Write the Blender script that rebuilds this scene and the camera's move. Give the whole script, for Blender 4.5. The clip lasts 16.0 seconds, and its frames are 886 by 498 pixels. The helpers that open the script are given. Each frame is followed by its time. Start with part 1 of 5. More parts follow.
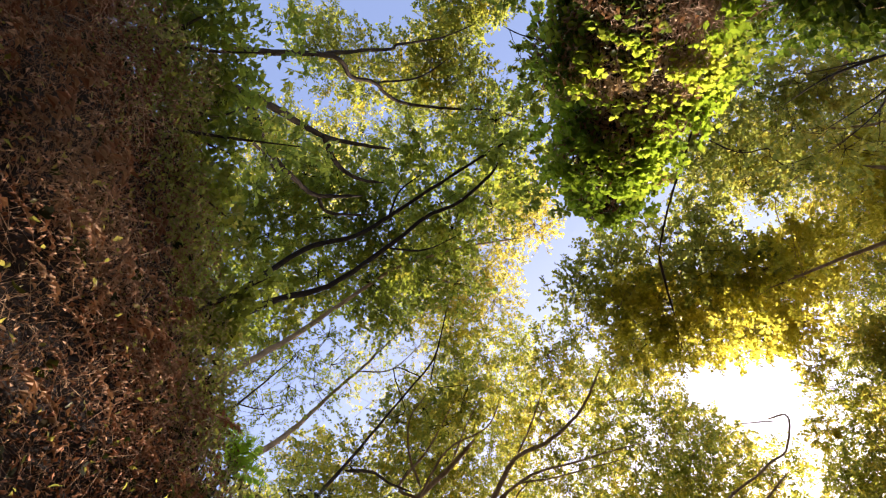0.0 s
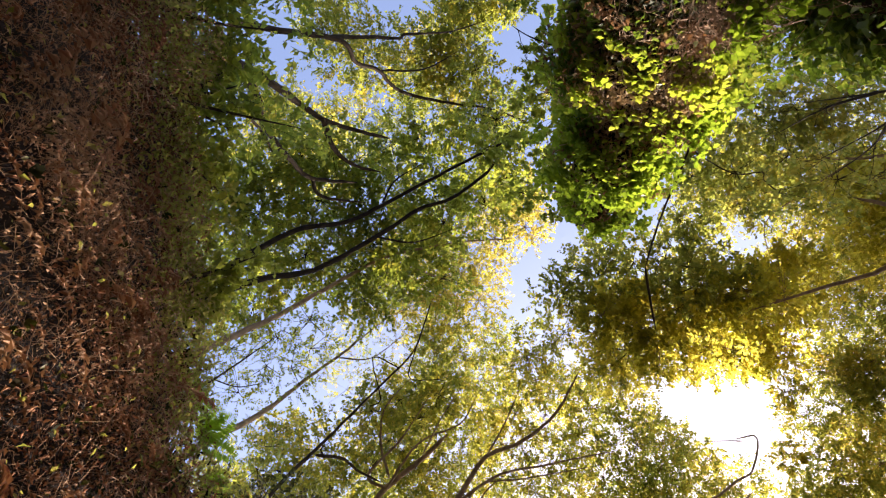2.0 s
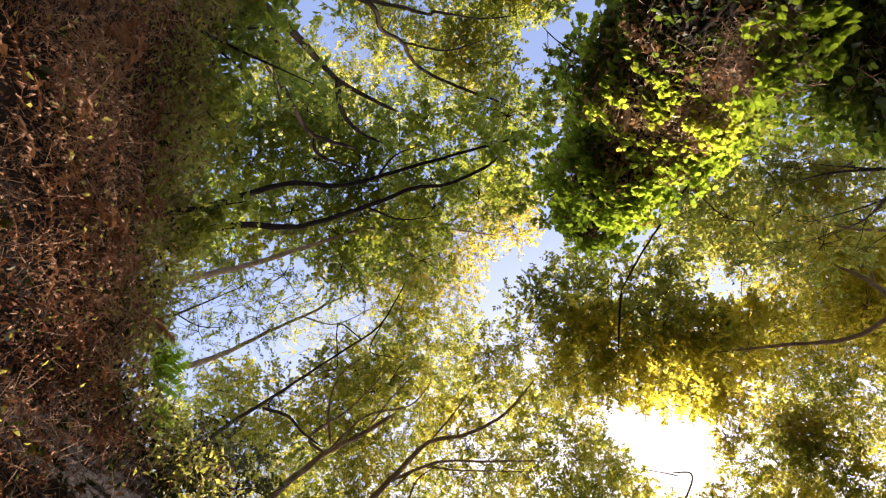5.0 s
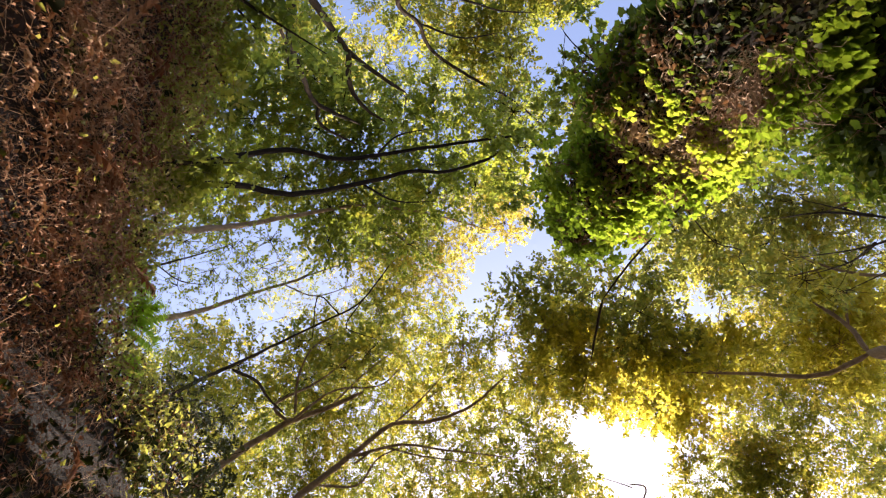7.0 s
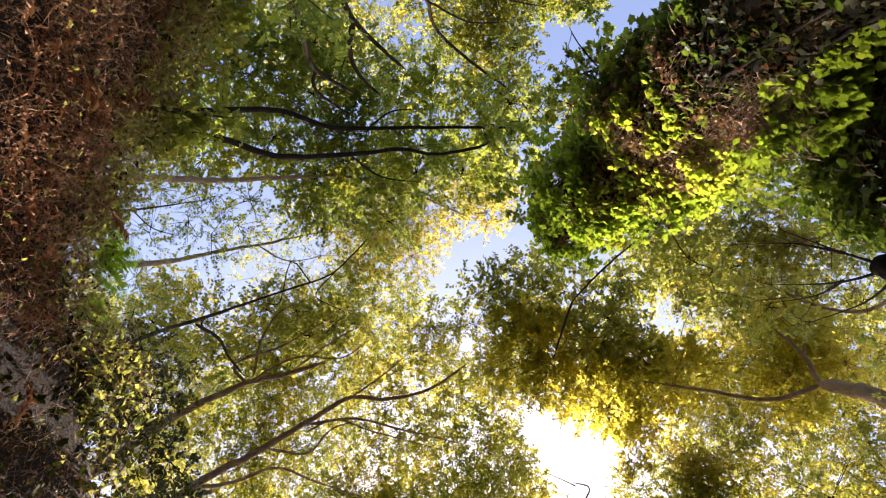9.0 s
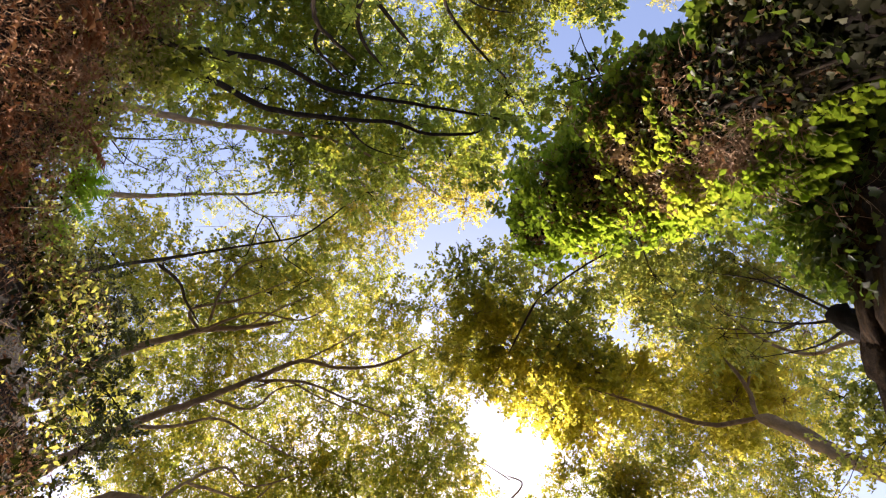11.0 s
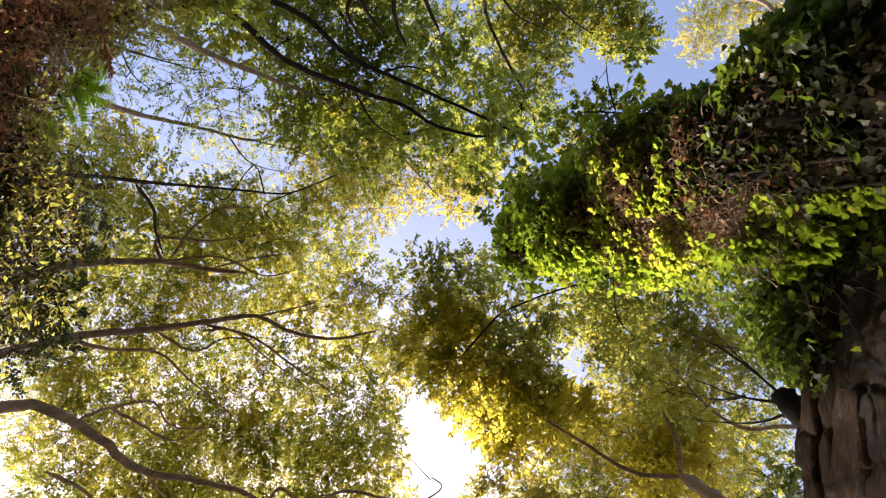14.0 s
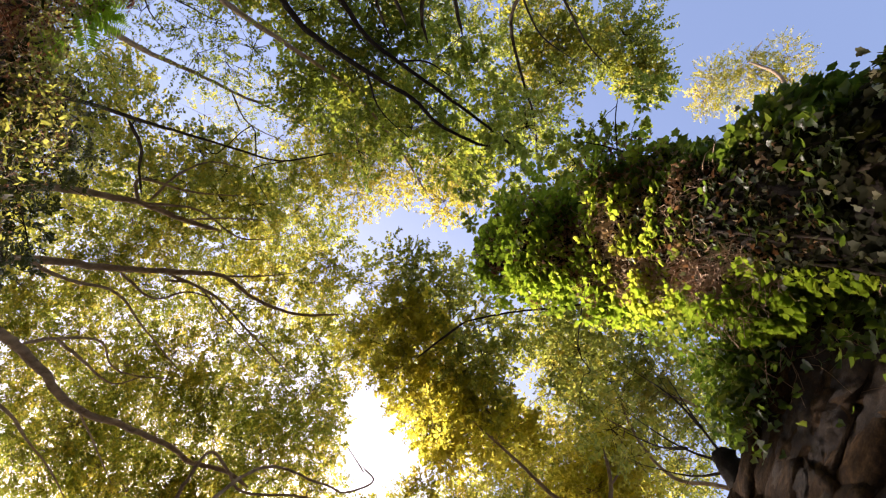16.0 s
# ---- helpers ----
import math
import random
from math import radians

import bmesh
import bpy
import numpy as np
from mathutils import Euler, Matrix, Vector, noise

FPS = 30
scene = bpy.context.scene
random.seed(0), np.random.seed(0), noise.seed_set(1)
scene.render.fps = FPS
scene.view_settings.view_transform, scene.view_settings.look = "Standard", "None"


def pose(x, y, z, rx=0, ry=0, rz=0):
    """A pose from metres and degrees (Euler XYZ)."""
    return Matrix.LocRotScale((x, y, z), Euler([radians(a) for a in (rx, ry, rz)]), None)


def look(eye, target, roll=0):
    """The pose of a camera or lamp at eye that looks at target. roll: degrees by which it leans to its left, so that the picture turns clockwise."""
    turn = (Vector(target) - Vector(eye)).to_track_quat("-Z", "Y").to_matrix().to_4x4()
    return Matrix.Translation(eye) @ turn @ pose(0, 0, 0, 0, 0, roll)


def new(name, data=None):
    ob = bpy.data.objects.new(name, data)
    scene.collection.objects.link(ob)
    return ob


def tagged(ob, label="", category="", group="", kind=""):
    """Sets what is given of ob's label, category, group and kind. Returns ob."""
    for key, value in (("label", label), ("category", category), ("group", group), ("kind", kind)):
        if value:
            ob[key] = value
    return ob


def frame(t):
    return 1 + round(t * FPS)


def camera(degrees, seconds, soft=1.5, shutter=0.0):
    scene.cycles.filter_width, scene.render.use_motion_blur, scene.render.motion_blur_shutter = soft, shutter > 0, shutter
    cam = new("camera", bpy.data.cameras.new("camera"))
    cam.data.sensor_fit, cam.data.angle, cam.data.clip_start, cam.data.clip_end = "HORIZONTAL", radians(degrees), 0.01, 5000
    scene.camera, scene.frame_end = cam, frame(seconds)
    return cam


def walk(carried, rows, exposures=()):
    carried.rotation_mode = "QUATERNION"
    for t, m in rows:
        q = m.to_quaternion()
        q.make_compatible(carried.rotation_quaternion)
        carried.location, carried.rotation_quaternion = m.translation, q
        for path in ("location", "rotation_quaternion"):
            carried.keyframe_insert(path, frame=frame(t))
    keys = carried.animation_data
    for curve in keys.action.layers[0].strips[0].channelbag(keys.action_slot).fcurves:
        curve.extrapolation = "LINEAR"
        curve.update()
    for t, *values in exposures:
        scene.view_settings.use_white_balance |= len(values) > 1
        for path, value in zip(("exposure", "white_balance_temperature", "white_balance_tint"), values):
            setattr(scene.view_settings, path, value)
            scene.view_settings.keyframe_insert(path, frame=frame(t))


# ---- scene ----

# The camera is held in a sunken lane, looks up and drifts a hand's width while it rolls.
cam = camera(72.0, 16.0, soft=1.2)
ROWS = [(0.0, 0.038, 0.026, 1.615, 178.38, -12.04, 28.14),
        (0.5, 0.039, 0.026, 1.613, 178.54, -11.85, 26.89),
        (1.0, 0.039, 0.026, 1.612, 178.65, -11.63, 25.61),
        (1.5, 0.039, 0.025, 1.611, 178.78, -11.38, 24.3),
        (2.0, 0.038, 0.024, 1.61, 178.89, -11.14, 22.92),
        (2.5, 0.037, 0.023, 1.609, 178.98, -10.91, 21.42),
        (3.0, 0.035, 0.021, 1.608, 179.09, -10.7, 19.73),
        (3.5, 0.033, 0.019, 1.607, 179.24, -10.46, 17.73),
        (4.0, 0.031, 0.017, 1.606, 179.36, -10.22, 15.55),
        (6.5, 0.014, 0.006, 1.602, 179.61, -8.85, 4.91),
        (7.0, 0.009, 0.004, 1.601, 179.54, -8.55, 3.31),
        (7.5, 0.005, 0.002, 1.601, 179.42, -8.19, 1.62),
        (8.0, 0.0, 0.0, 1.6, 179.26, -7.74, -0.17),
        (8.5, -0.005, -0.002, 1.599, 179.1, -7.17, -2.09),
        (9.0, -0.01, -0.003, 1.599, 178.88, -6.48, -4.16),
        (11.5, -0.037, -0.006, 1.596, 177.86, -3.68, -15.99),
        (12.0, -0.042, -0.005, 1.596, 177.79, -3.32, -18.36),
        (12.5, -0.047, -0.004, 1.595, 177.84, -3.03, -20.6),
        (13.0, -0.053, -0.002, 1.595, 178.0, -2.79, -22.84),
        (13.5, -0.058, 0.0, 1.595, 178.17, -2.58, -25.26),
        (14.0, -0.063, 0.003, 1.594, 178.3, -2.29, -27.72),
        (14.5, -0.068, 0.007, 1.594, 178.48, -1.97, -30.27),
        (15.0, -0.073, 0.011, 1.593, 178.64, -1.56, -32.98),
        (15.5, -0.078, 0.016, 1.593, 178.76, -1.03, -35.87),
        (16.0, -0.083, 0.022, 1.592, 178.66, -0.44, -39.32)]
walk(cam, [(t, pose(*p)) for t, *p in ROWS], exposures=[(0.0, 1.4, 6900, 23), (8.0, 1.46, 6900, 23), (12.0, 1.36, 6900, 23), (16.0, 1.28, 6900, 23)])

# Sky and sun.
SUN_AZIMUTH, SUN_HEIGHT = radians(88), radians(47)   # azimuth from +x towards +y
world = bpy.data.worlds.new("sky")
scene.world = world
world.use_nodes = True
wn = world.node_tree.nodes
sky = wn.new("ShaderNodeTexSky")
sky.sky_type = 'NISHITA'
sky.sun_disc = False
sky.sun_elevation = SUN_HEIGHT
sky.sun_rotation = math.pi / 2 - SUN_AZIMUTH
sky.dust_density = 2.0
world.node_tree.links.new(sky.outputs[0], wn["Background"].inputs[0])
wn["Background"].inputs[1].default_value = 0.15
sun = new("sun", bpy.data.lights.new("sun", 'SUN'))
sun.data.energy, sun.data.angle, sun.data.color = 5.0, radians(0.6), (1.0, 0.93, 0.8)
toward_sun = Vector((math.cos(SUN_AZIMUTH) * math.cos(SUN_HEIGHT), math.sin(SUN_AZIMUTH) * math.cos(SUN_HEIGHT), math.sin(SUN_HEIGHT)))
sun.matrix_world = look(toward_sun * 60, (0, 0, 0))


# ---- materials
def mat(name, build):
    m = bpy.data.materials.new(name)
    m.use_nodes = True
    n, l = m.node_tree.nodes, m.node_tree.links
    build(m, n, l, n["Principled BSDF"], n["Material Output"])
    return m


def ramp(n, l, fac, stops):
    r = n.new("ShaderNodeValToRGB")
    e = r.color_ramp.elements
    while len(e) < len(stops):
        e.new(0.5)
    for el, (p, c) in zip(e, stops):
        el.position, el.color = p, (*c, 1)
    l.new(fac, r.inputs[0])
    return r.outputs[0]


def noise_node(n, l, scale, detail=4, rough=0.6, vec=None):
    t = n.new("ShaderNodeTexNoise")
    t.inputs["Scale"].default_value, t.inputs["Detail"].default_value, t.inputs["Roughness"].default_value = scale, detail, rough
    if vec is None:
        vec = n.new("ShaderNodeTexCoord").outputs["Object"]
    l.new(vec, t.inputs["Vector"])
    return t.outputs[0]


def bump(n, l, height, strength, dist, to):
    b = n.new("ShaderNodeBump")
    b.inputs["Strength"].default_value, b.inputs["Distance"].default_value = strength, dist
    l.new(height, b.inputs["Height"])
    l.new(b.outputs[0], to.inputs["Normal"])


def leaf_material(name, front, through_colours, share=0.5, rough=0.5, gloss=0.25):
    """front, through_colours: ramp stops over the leaf's own random number; share: how much light goes through."""
    def build(m, n, l, p, out):
        geo = n.new("ShaderNodeNewGeometry")
        big = noise_node(n, l, 1.1, 3, 0.7)
        mixv = n.new("ShaderNodeMath")
        mixv.operation = 'MULTIPLY_ADD'
        l.new(geo.outputs["Random Per Island"], mixv.inputs[0])
        mixv.inputs[1].default_value = 0.4
        half = n.new("ShaderNodeMath")
        half.operation = 'MULTIPLY_ADD'
        l.new(big, half.inputs[0])
        half.inputs[1].default_value, half.inputs[2].default_value = 1.7, -0.52
        l.new(half.outputs[0], mixv.inputs[2])
        l.new(ramp(n, l, mixv.outputs[0], front), p.inputs["Base Color"])
        p.inputs["Roughness"].default_value = rough
        p.inputs["Specular IOR Level"].default_value = gloss
        tr = n.new("ShaderNodeBsdfTranslucent")
        l.new(ramp(n, l, mixv.outputs[0], through_colours), tr.inputs[0])
        mx = n.new("ShaderNodeMixShader")
        mx.inputs[0].default_value = share
        l.new(p.outputs[0], mx.inputs[1])
        l.new(tr.outputs[0], mx.inputs[2])
        l.new(mx.outputs[0], out.inputs[0])
    return mat(name, build)


def bark_material(name, dark, light, scale=9.0):
    def build(m, n, l, p, out):
        v = n.new("ShaderNodeMapping")
        v.inputs["Scale"].default_value = (1, 1, 0.3)
        l.new(n.new("ShaderNodeTexCoord").outputs["Object"], v.inputs[0])
        a = noise_node(n, l, scale, 8, 0.7, v.outputs[0])
        l.new(ramp(n, l, a, [(0.3, dark), (0.7, light)]), p.inputs["Base Color"])
        p.inputs["Roughness"].default_value = 0.9
        p.inputs["Specular IOR Level"].default_value = 0.1
        bump(n, l, noise_node(n, l, scale * 4, 6, 0.7, v.outputs[0]), 0.6, 0.02, p)
    return mat(name, build)


def soil_build(m, n, l, p, out):
    a = noise_node(n, l, 2.5, 8, 0.7)
    l.new(ramp(n, l, a, [(0.3, (0.008, 0.004, 0.002)), (0.55, (0.026, 0.012, 0.006)), (0.75, (0.055, 0.027, 0.013))]), p.inputs["Base Color"])
    p.inputs["Roughness"].default_value = 0.95
    bump(n, l, noise_node(n, l, 14, 8, 0.75), 0.8, 0.05, p)


def stone_build(m, n, l, p, out):
    a = noise_node(n, l, 5, 12, 0.78)
    info = n.new("ShaderNodeObjectInfo")
    c = ramp(n, l, a, [(0.34, (0.016, 0.009, 0.004)), (0.5, (0.06, 0.031, 0.012)), (0.66, (0.155, 0.084, 0.034))])
    hs = n.new("ShaderNodeHueSaturation")
    mr = n.new("ShaderNodeMapRange")
    mr.inputs["To Min"].default_value, mr.inputs["To Max"].default_value = 0.75, 1.2
    l.new(info.outputs["Random"], mr.inputs[0])
    l.new(mr.outputs[0], hs.inputs["Value"])
    l.new(c, hs.inputs["Color"])
    l.new(hs.outputs[0], p.inputs["Base Color"])
    p.inputs["Roughness"].default_value = 0.92
    p.inputs["Specular IOR Level"].default_value = 0.15
    bump(n, l, noise_node(n, l, 9, 12, 0.75), 0.9, 0.06, p)


def mortar_build(m, n, l, p, out):
    a = noise_node(n, l, 7, 10, 0.75)
    l.new(ramp(n, l, a, [(0.34, (0.012, 0.0065, 0.003)), (0.5, (0.046, 0.024, 0.01)), (0.66, (0.12, 0.066, 0.028))]), p.inputs["Base Color"])
    p.inputs["Roughness"].default_value = 0.97
    bump(n, l, noise_node(n, l, 11, 12, 0.8), 1.0, 0.12, p)


MORTAR = mat("earth mortar", mortar_build)
SOIL, STONE = mat("soil", soil_build), mat("stone", stone_build)
BARK_DARK = bark_material("dark bark", (0.02, 0.014, 0.009), (0.07, 0.05, 0.034))
BARK_BLACK = bark_material("near-black bark", (0.01, 0.007, 0.004), (0.035, 0.024, 0.016))
BARK = bark_material("brown bark", (0.14, 0.092, 0.055), (0.4, 0.28, 0.175))
BARK_PALE = bark_material("pale bark", (0.16, 0.11, 0.07), (0.42, 0.3, 0.19))
LEAF = {
    "dark": leaf_material("deep green leaf", [(0.1, (0.0473, 0.07, 0.0214)), (0.6, (0.0788, 0.11, 0.0285)), (0.95, (0.158, 0.15, 0.0392))],
                          [(0.1, (0.231, 0.31, 0.0428)), (0.6, (0.4, 0.47, 0.06)), (0.95, (0.68, 0.6, 0.08))], 0.62),
    "green": leaf_material("green-gold leaf", [(0.1, (0.063, 0.085, 0.0268)), (0.55, (0.116, 0.13, 0.0356)), (0.92, (0.21, 0.18, 0.0392))],
                           [(0.1, (0.273, 0.34, 0.0534)), (0.5, (0.483, 0.5, 0.0802)), (0.92, (0.945, 0.75, 0.106))], 0.65),
    "mixed": leaf_material("green and yellow leaf", [(0.1, (0.063, 0.08, 0.025)), (0.55, (0.116, 0.12, 0.0321)), (0.95, (0.221, 0.175, 0.0356))],
                           [(0.1, (0.263, 0.32, 0.0499)), (0.55, (0.493, 0.48, 0.0713)), (0.95, (0.903, 0.68, 0.0889))], 0.62),
    "olive": leaf_material("olive brown leaf", [(0.1, (0.0525, 0.062, 0.0231)), (0.55, (0.0998, 0.095, 0.0321)), (0.9, (0.168, 0.13, 0.0392))],
                           [(0.1, (0.294, 0.34, 0.0594)), (0.55, (0.462, 0.5, 0.095)), (0.9, (0.735, 0.62, 0.11))], 0.66),
    "yellow": leaf_material("yellowing leaf", [(0.1, (0.084, 0.1, 0.0285)), (0.5, (0.158, 0.15, 0.0356)), (0.9, (0.263, 0.2, 0.0392))],
                            [(0.1, (0.3, 0.36, 0.06)), (0.5, (0.6, 0.54, 0.085)), (0.9, (0.86, 0.66, 0.1))], 0.62),
    "gold": leaf_material("golden leaf", [(0.1, (0.0945, 0.105, 0.025)), (0.5, (0.168, 0.165, 0.0356)), (0.9, (0.252, 0.2, 0.038))],
                          [(0.1, (0.473, 0.5, 0.0534)), (0.5, (0.819, 0.74, 0.101)), (0.9, (0.966, 0.78, 0.119))], 0.68),
}
LEAF["airy"] = leaf_material("airy green leaf", [(0.1, (0.05, 0.075, 0.022)), (0.6, (0.095, 0.115, 0.03)), (0.95, (0.19, 0.165, 0.04))],
                             [(0.1, (0.2, 0.28, 0.04)), (0.6, (0.4, 0.42, 0.06)), (0.95, (0.8, 0.62, 0.08))], 0.6)
# thicket and thorn leaves dulled, the bank's shade put into their colour
SHADE_LEAF = leaf_material("shaded thicket leaf", [(0.05, (0.02, 0.026, 0.01)), (0.6, (0.045, 0.05, 0.018)), (0.95, (0.09, 0.08, 0.03))],
                           [(0.05, (0.05, 0.07, 0.012)), (0.6, (0.14, 0.16, 0.03)), (0.95, (0.24, 0.22, 0.04))], 0.3, 0.4, 0.35)
LEAF["sparse"] = LEAF["airy"]
LEAF["speck"] = LEAF["dark"]
LEAF["small"] = LEAF["mixed"]
SIZES = {"dull": 0.042, "airy": 0.074, "dark": 0.072, "green": 0.067, "yellow": 0.062, "gold": 0.076, "sparse": 0.05, "olive": 0.076, "mixed": 0.07, "speck": 0.036, "small": 0.04}


# ---- building helpers
def mesh_from(name, verts, faces, material, smooth=False):
    me = bpy.data.meshes.new(name)
    verts, faces = np.asarray(verts, np.float32), np.asarray(faces, np.int32)
    k = faces.shape[1]
    me.vertices.add(len(verts))
    me.vertices.foreach_set("co", verts.ravel())
    me.loops.add(faces.size)
    me.loops.foreach_set("vertex_index", faces.ravel())
    me.polygons.add(len(faces))
    me.polygons.foreach_set("loop_start", np.arange(0, faces.size, k, dtype=np.int32))
    me.update(calc_edges=True)
    if smooth:
        me.polygons.foreach_set("use_smooth", np.ones(len(faces), bool))
    me.materials.append(material)
    return me


def link(name, me, parent=None, label="", kind=""):
    ob = new(name, me)
    ob.parent = parent
    return tagged(ob, label, kind=kind)


def unit(v):
    return v / (np.linalg.norm(v, axis=-1, keepdims=True) + 1e-9)


def smooth_path(pts, steps=5):
    """A Catmull-Rom line through rows of x, y, z, radius."""
    p = np.asarray(pts, float)
    if len(p) == 2:
        p = np.array([p[0], (p[0] + p[1]) / 2, p[1]])
    q = np.vstack([2 * p[0] - p[1], p, 2 * p[-1] - p[-2]])
    out = []
    for i in range(1, len(q) - 2):
        for u in np.linspace(0, 1, steps, endpoint=False):
            a, b, c, d = q[i - 1:i + 3]
            out.append(0.5 * (2 * b + (c - a) * u + (2 * a - 5 * b + 4 * c - d) * u * u + (3 * b - a - 3 * c + d) * u ** 3))
    out.append(p[-1])
    out = np.array(out)
    out[:, 3] = out[:, 3].clip(min(p[:, 3]), max(p[:, 3]))
    return out


def tube(path, sides=8, rough=0.0, rng=None):
    """Vertices and quads of a round tube along rows of x, y, z, radius."""
    c, r = path[:, :3], path[:, 3]
    t = unit(np.gradient(c, axis=0))
    ref = np.array([0.31, 0.87, 0.38])
    u = unit(np.cross(t, ref))
    w = np.cross(t, u)
    a = np.linspace(0, 2 * np.pi, sides, endpoint=False)
    rr = r[:, None] * (1 + (rough * rng.standard_normal((len(r), sides)) if rough else 0))
    v = c[:, None] + rr[..., None] * (np.cos(a)[None, :, None] * u[:, None] + np.sin(a)[None, :, None] * w[:, None])
    n = len(c)
    i, j = np.meshgrid(np.arange(n - 1), np.arange(sides), indexing="ij")
    k = (j + 1) % sides
    f = np.stack([i * sides + j, i * sides + k, (i + 1) * sides + k, (i + 1) * sides + j], -1).reshape(-1, 4)
    return v.reshape(-1, 3), f


def join(pieces):
    vs, fs, o = [], [], 0
    for v, f in pieces:
        vs.append(v), fs.append(f + o)
        o += len(v)
    return np.vstack(vs), np.vstack(fs)


def leaves(base, along, up, size, rng, wide=0.6, fold=0.25):
    """Folded four-cornered leaves: base points, the way each points, its upper side and its length."""
    side = unit(np.cross(along, up))
    up = np.cross(side, along)
    L = size[:, None]
    mid = base + along * L * 0.45
    v = np.stack([base, mid + side * L * wide / 2 + up * L * fold * 0.3, base + along * L - up * L * 0.12, mid - side * L * wide / 2 + up * L * fold * 0.3], 1)
    n = len(base)
    o = np.arange(n)[:, None] * 4
    f = np.concatenate([o + [0, 1, 2], o + [0, 2, 3]], 1).reshape(-1, 3)
    return v.reshape(-1, 3), f


def sprays(centre, radius, count, per, size, rng, wide=0.6, spread=1.0):
    """Leafy twigs in and round a clump: leaf arrays and twig tubes."""
    d = unit(rng.standard_normal((count, 3)) * [1, 1, 0.75])
    at = centre + d * radius * (rng.random((count, 1)) ** 0.45) * [1, 1, 0.7] * spread
    way = unit(d * 0.8 + rng.standard_normal((count, 3)) * 0.6 + [0, 0, -0.15])
    length = radius * rng.uniform(0.45, 0.95, (count, 1)) * 0.68
    s = (np.arange(per) + 0.5) / per
    pts = at[:, None] + way[:, None] * (length[:, None] * s[None, :, None]) - np.array([0, 0, 1.0]) * (length[:, None] * 0.25 * s[None, :, None] ** 2)
    across = unit(np.cross(way, rng.standard_normal((count, 3))))
    sign = np.where(np.arange(per) % 2, 1.0, -1.0)[None, :, None]
    al = unit(way[:, None] * 0.6 + across[:, None] * sign + rng.standard_normal((count, per, 3)) * 0.35)
    up = unit(np.cross(way, across)[:, None] + rng.standard_normal((count, per, 3)) * 0.5)
    up = np.where(up[..., 2:] < 0, -up, up)
    sz = size * rng.uniform(0.6, 1.25, (count, per))
    lv = leaves(pts.reshape(-1, 3), al.reshape(-1, 3), up.reshape(-1, 3), sz.ravel(), rng, wide)
    return lv, at, way, length


def twig_prisms(at, way, length, thick):
    """Thin three-sided twigs."""
    a = unit(np.cross(way, [0.3, 0.5, 0.81]))
    b = np.cross(way, a)
    ring = [a, -0.5 * a + 0.87 * b, -0.5 * a - 0.87 * b]
    v = np.stack([at + r * thick for r in ring] + [at + way * length + r * thick * 0.4 for r in ring], 1)
    o = np.arange(len(at))[:, None] * 6
    f = np.concatenate([o + [0, 1, 4, 3], o + [1, 2, 5, 4], o + [2, 0, 3, 5]], 1).reshape(-1, 4)
    return v.reshape(-1, 3), f


LEAF["wood"] = LEAF["mixed"]
LEAF["dull"] = SHADE_LEAF
SIZES["wood"] = 0.17
BARKS = {"dull": BARK_DARK, "airy": BARK, "wood": BARK, "dark": BARK_BLACK, "green": BARK, "yellow": BARK, "gold": BARK, "sparse": BARK_PALE, "none": BARK, "speck": BARK_DARK, "small": BARK_DARK, "olive": BARK, "mixed": BARK}
DENSITY = {"dull": 110, "airy": 74, "wood": 30, "dark": 84, "green": 112, "yellow": 112, "gold": 98, "sparse": 44, "olive": 52, "mixed": 92, "speck": 46, "small": 120}
tree_count = [0]


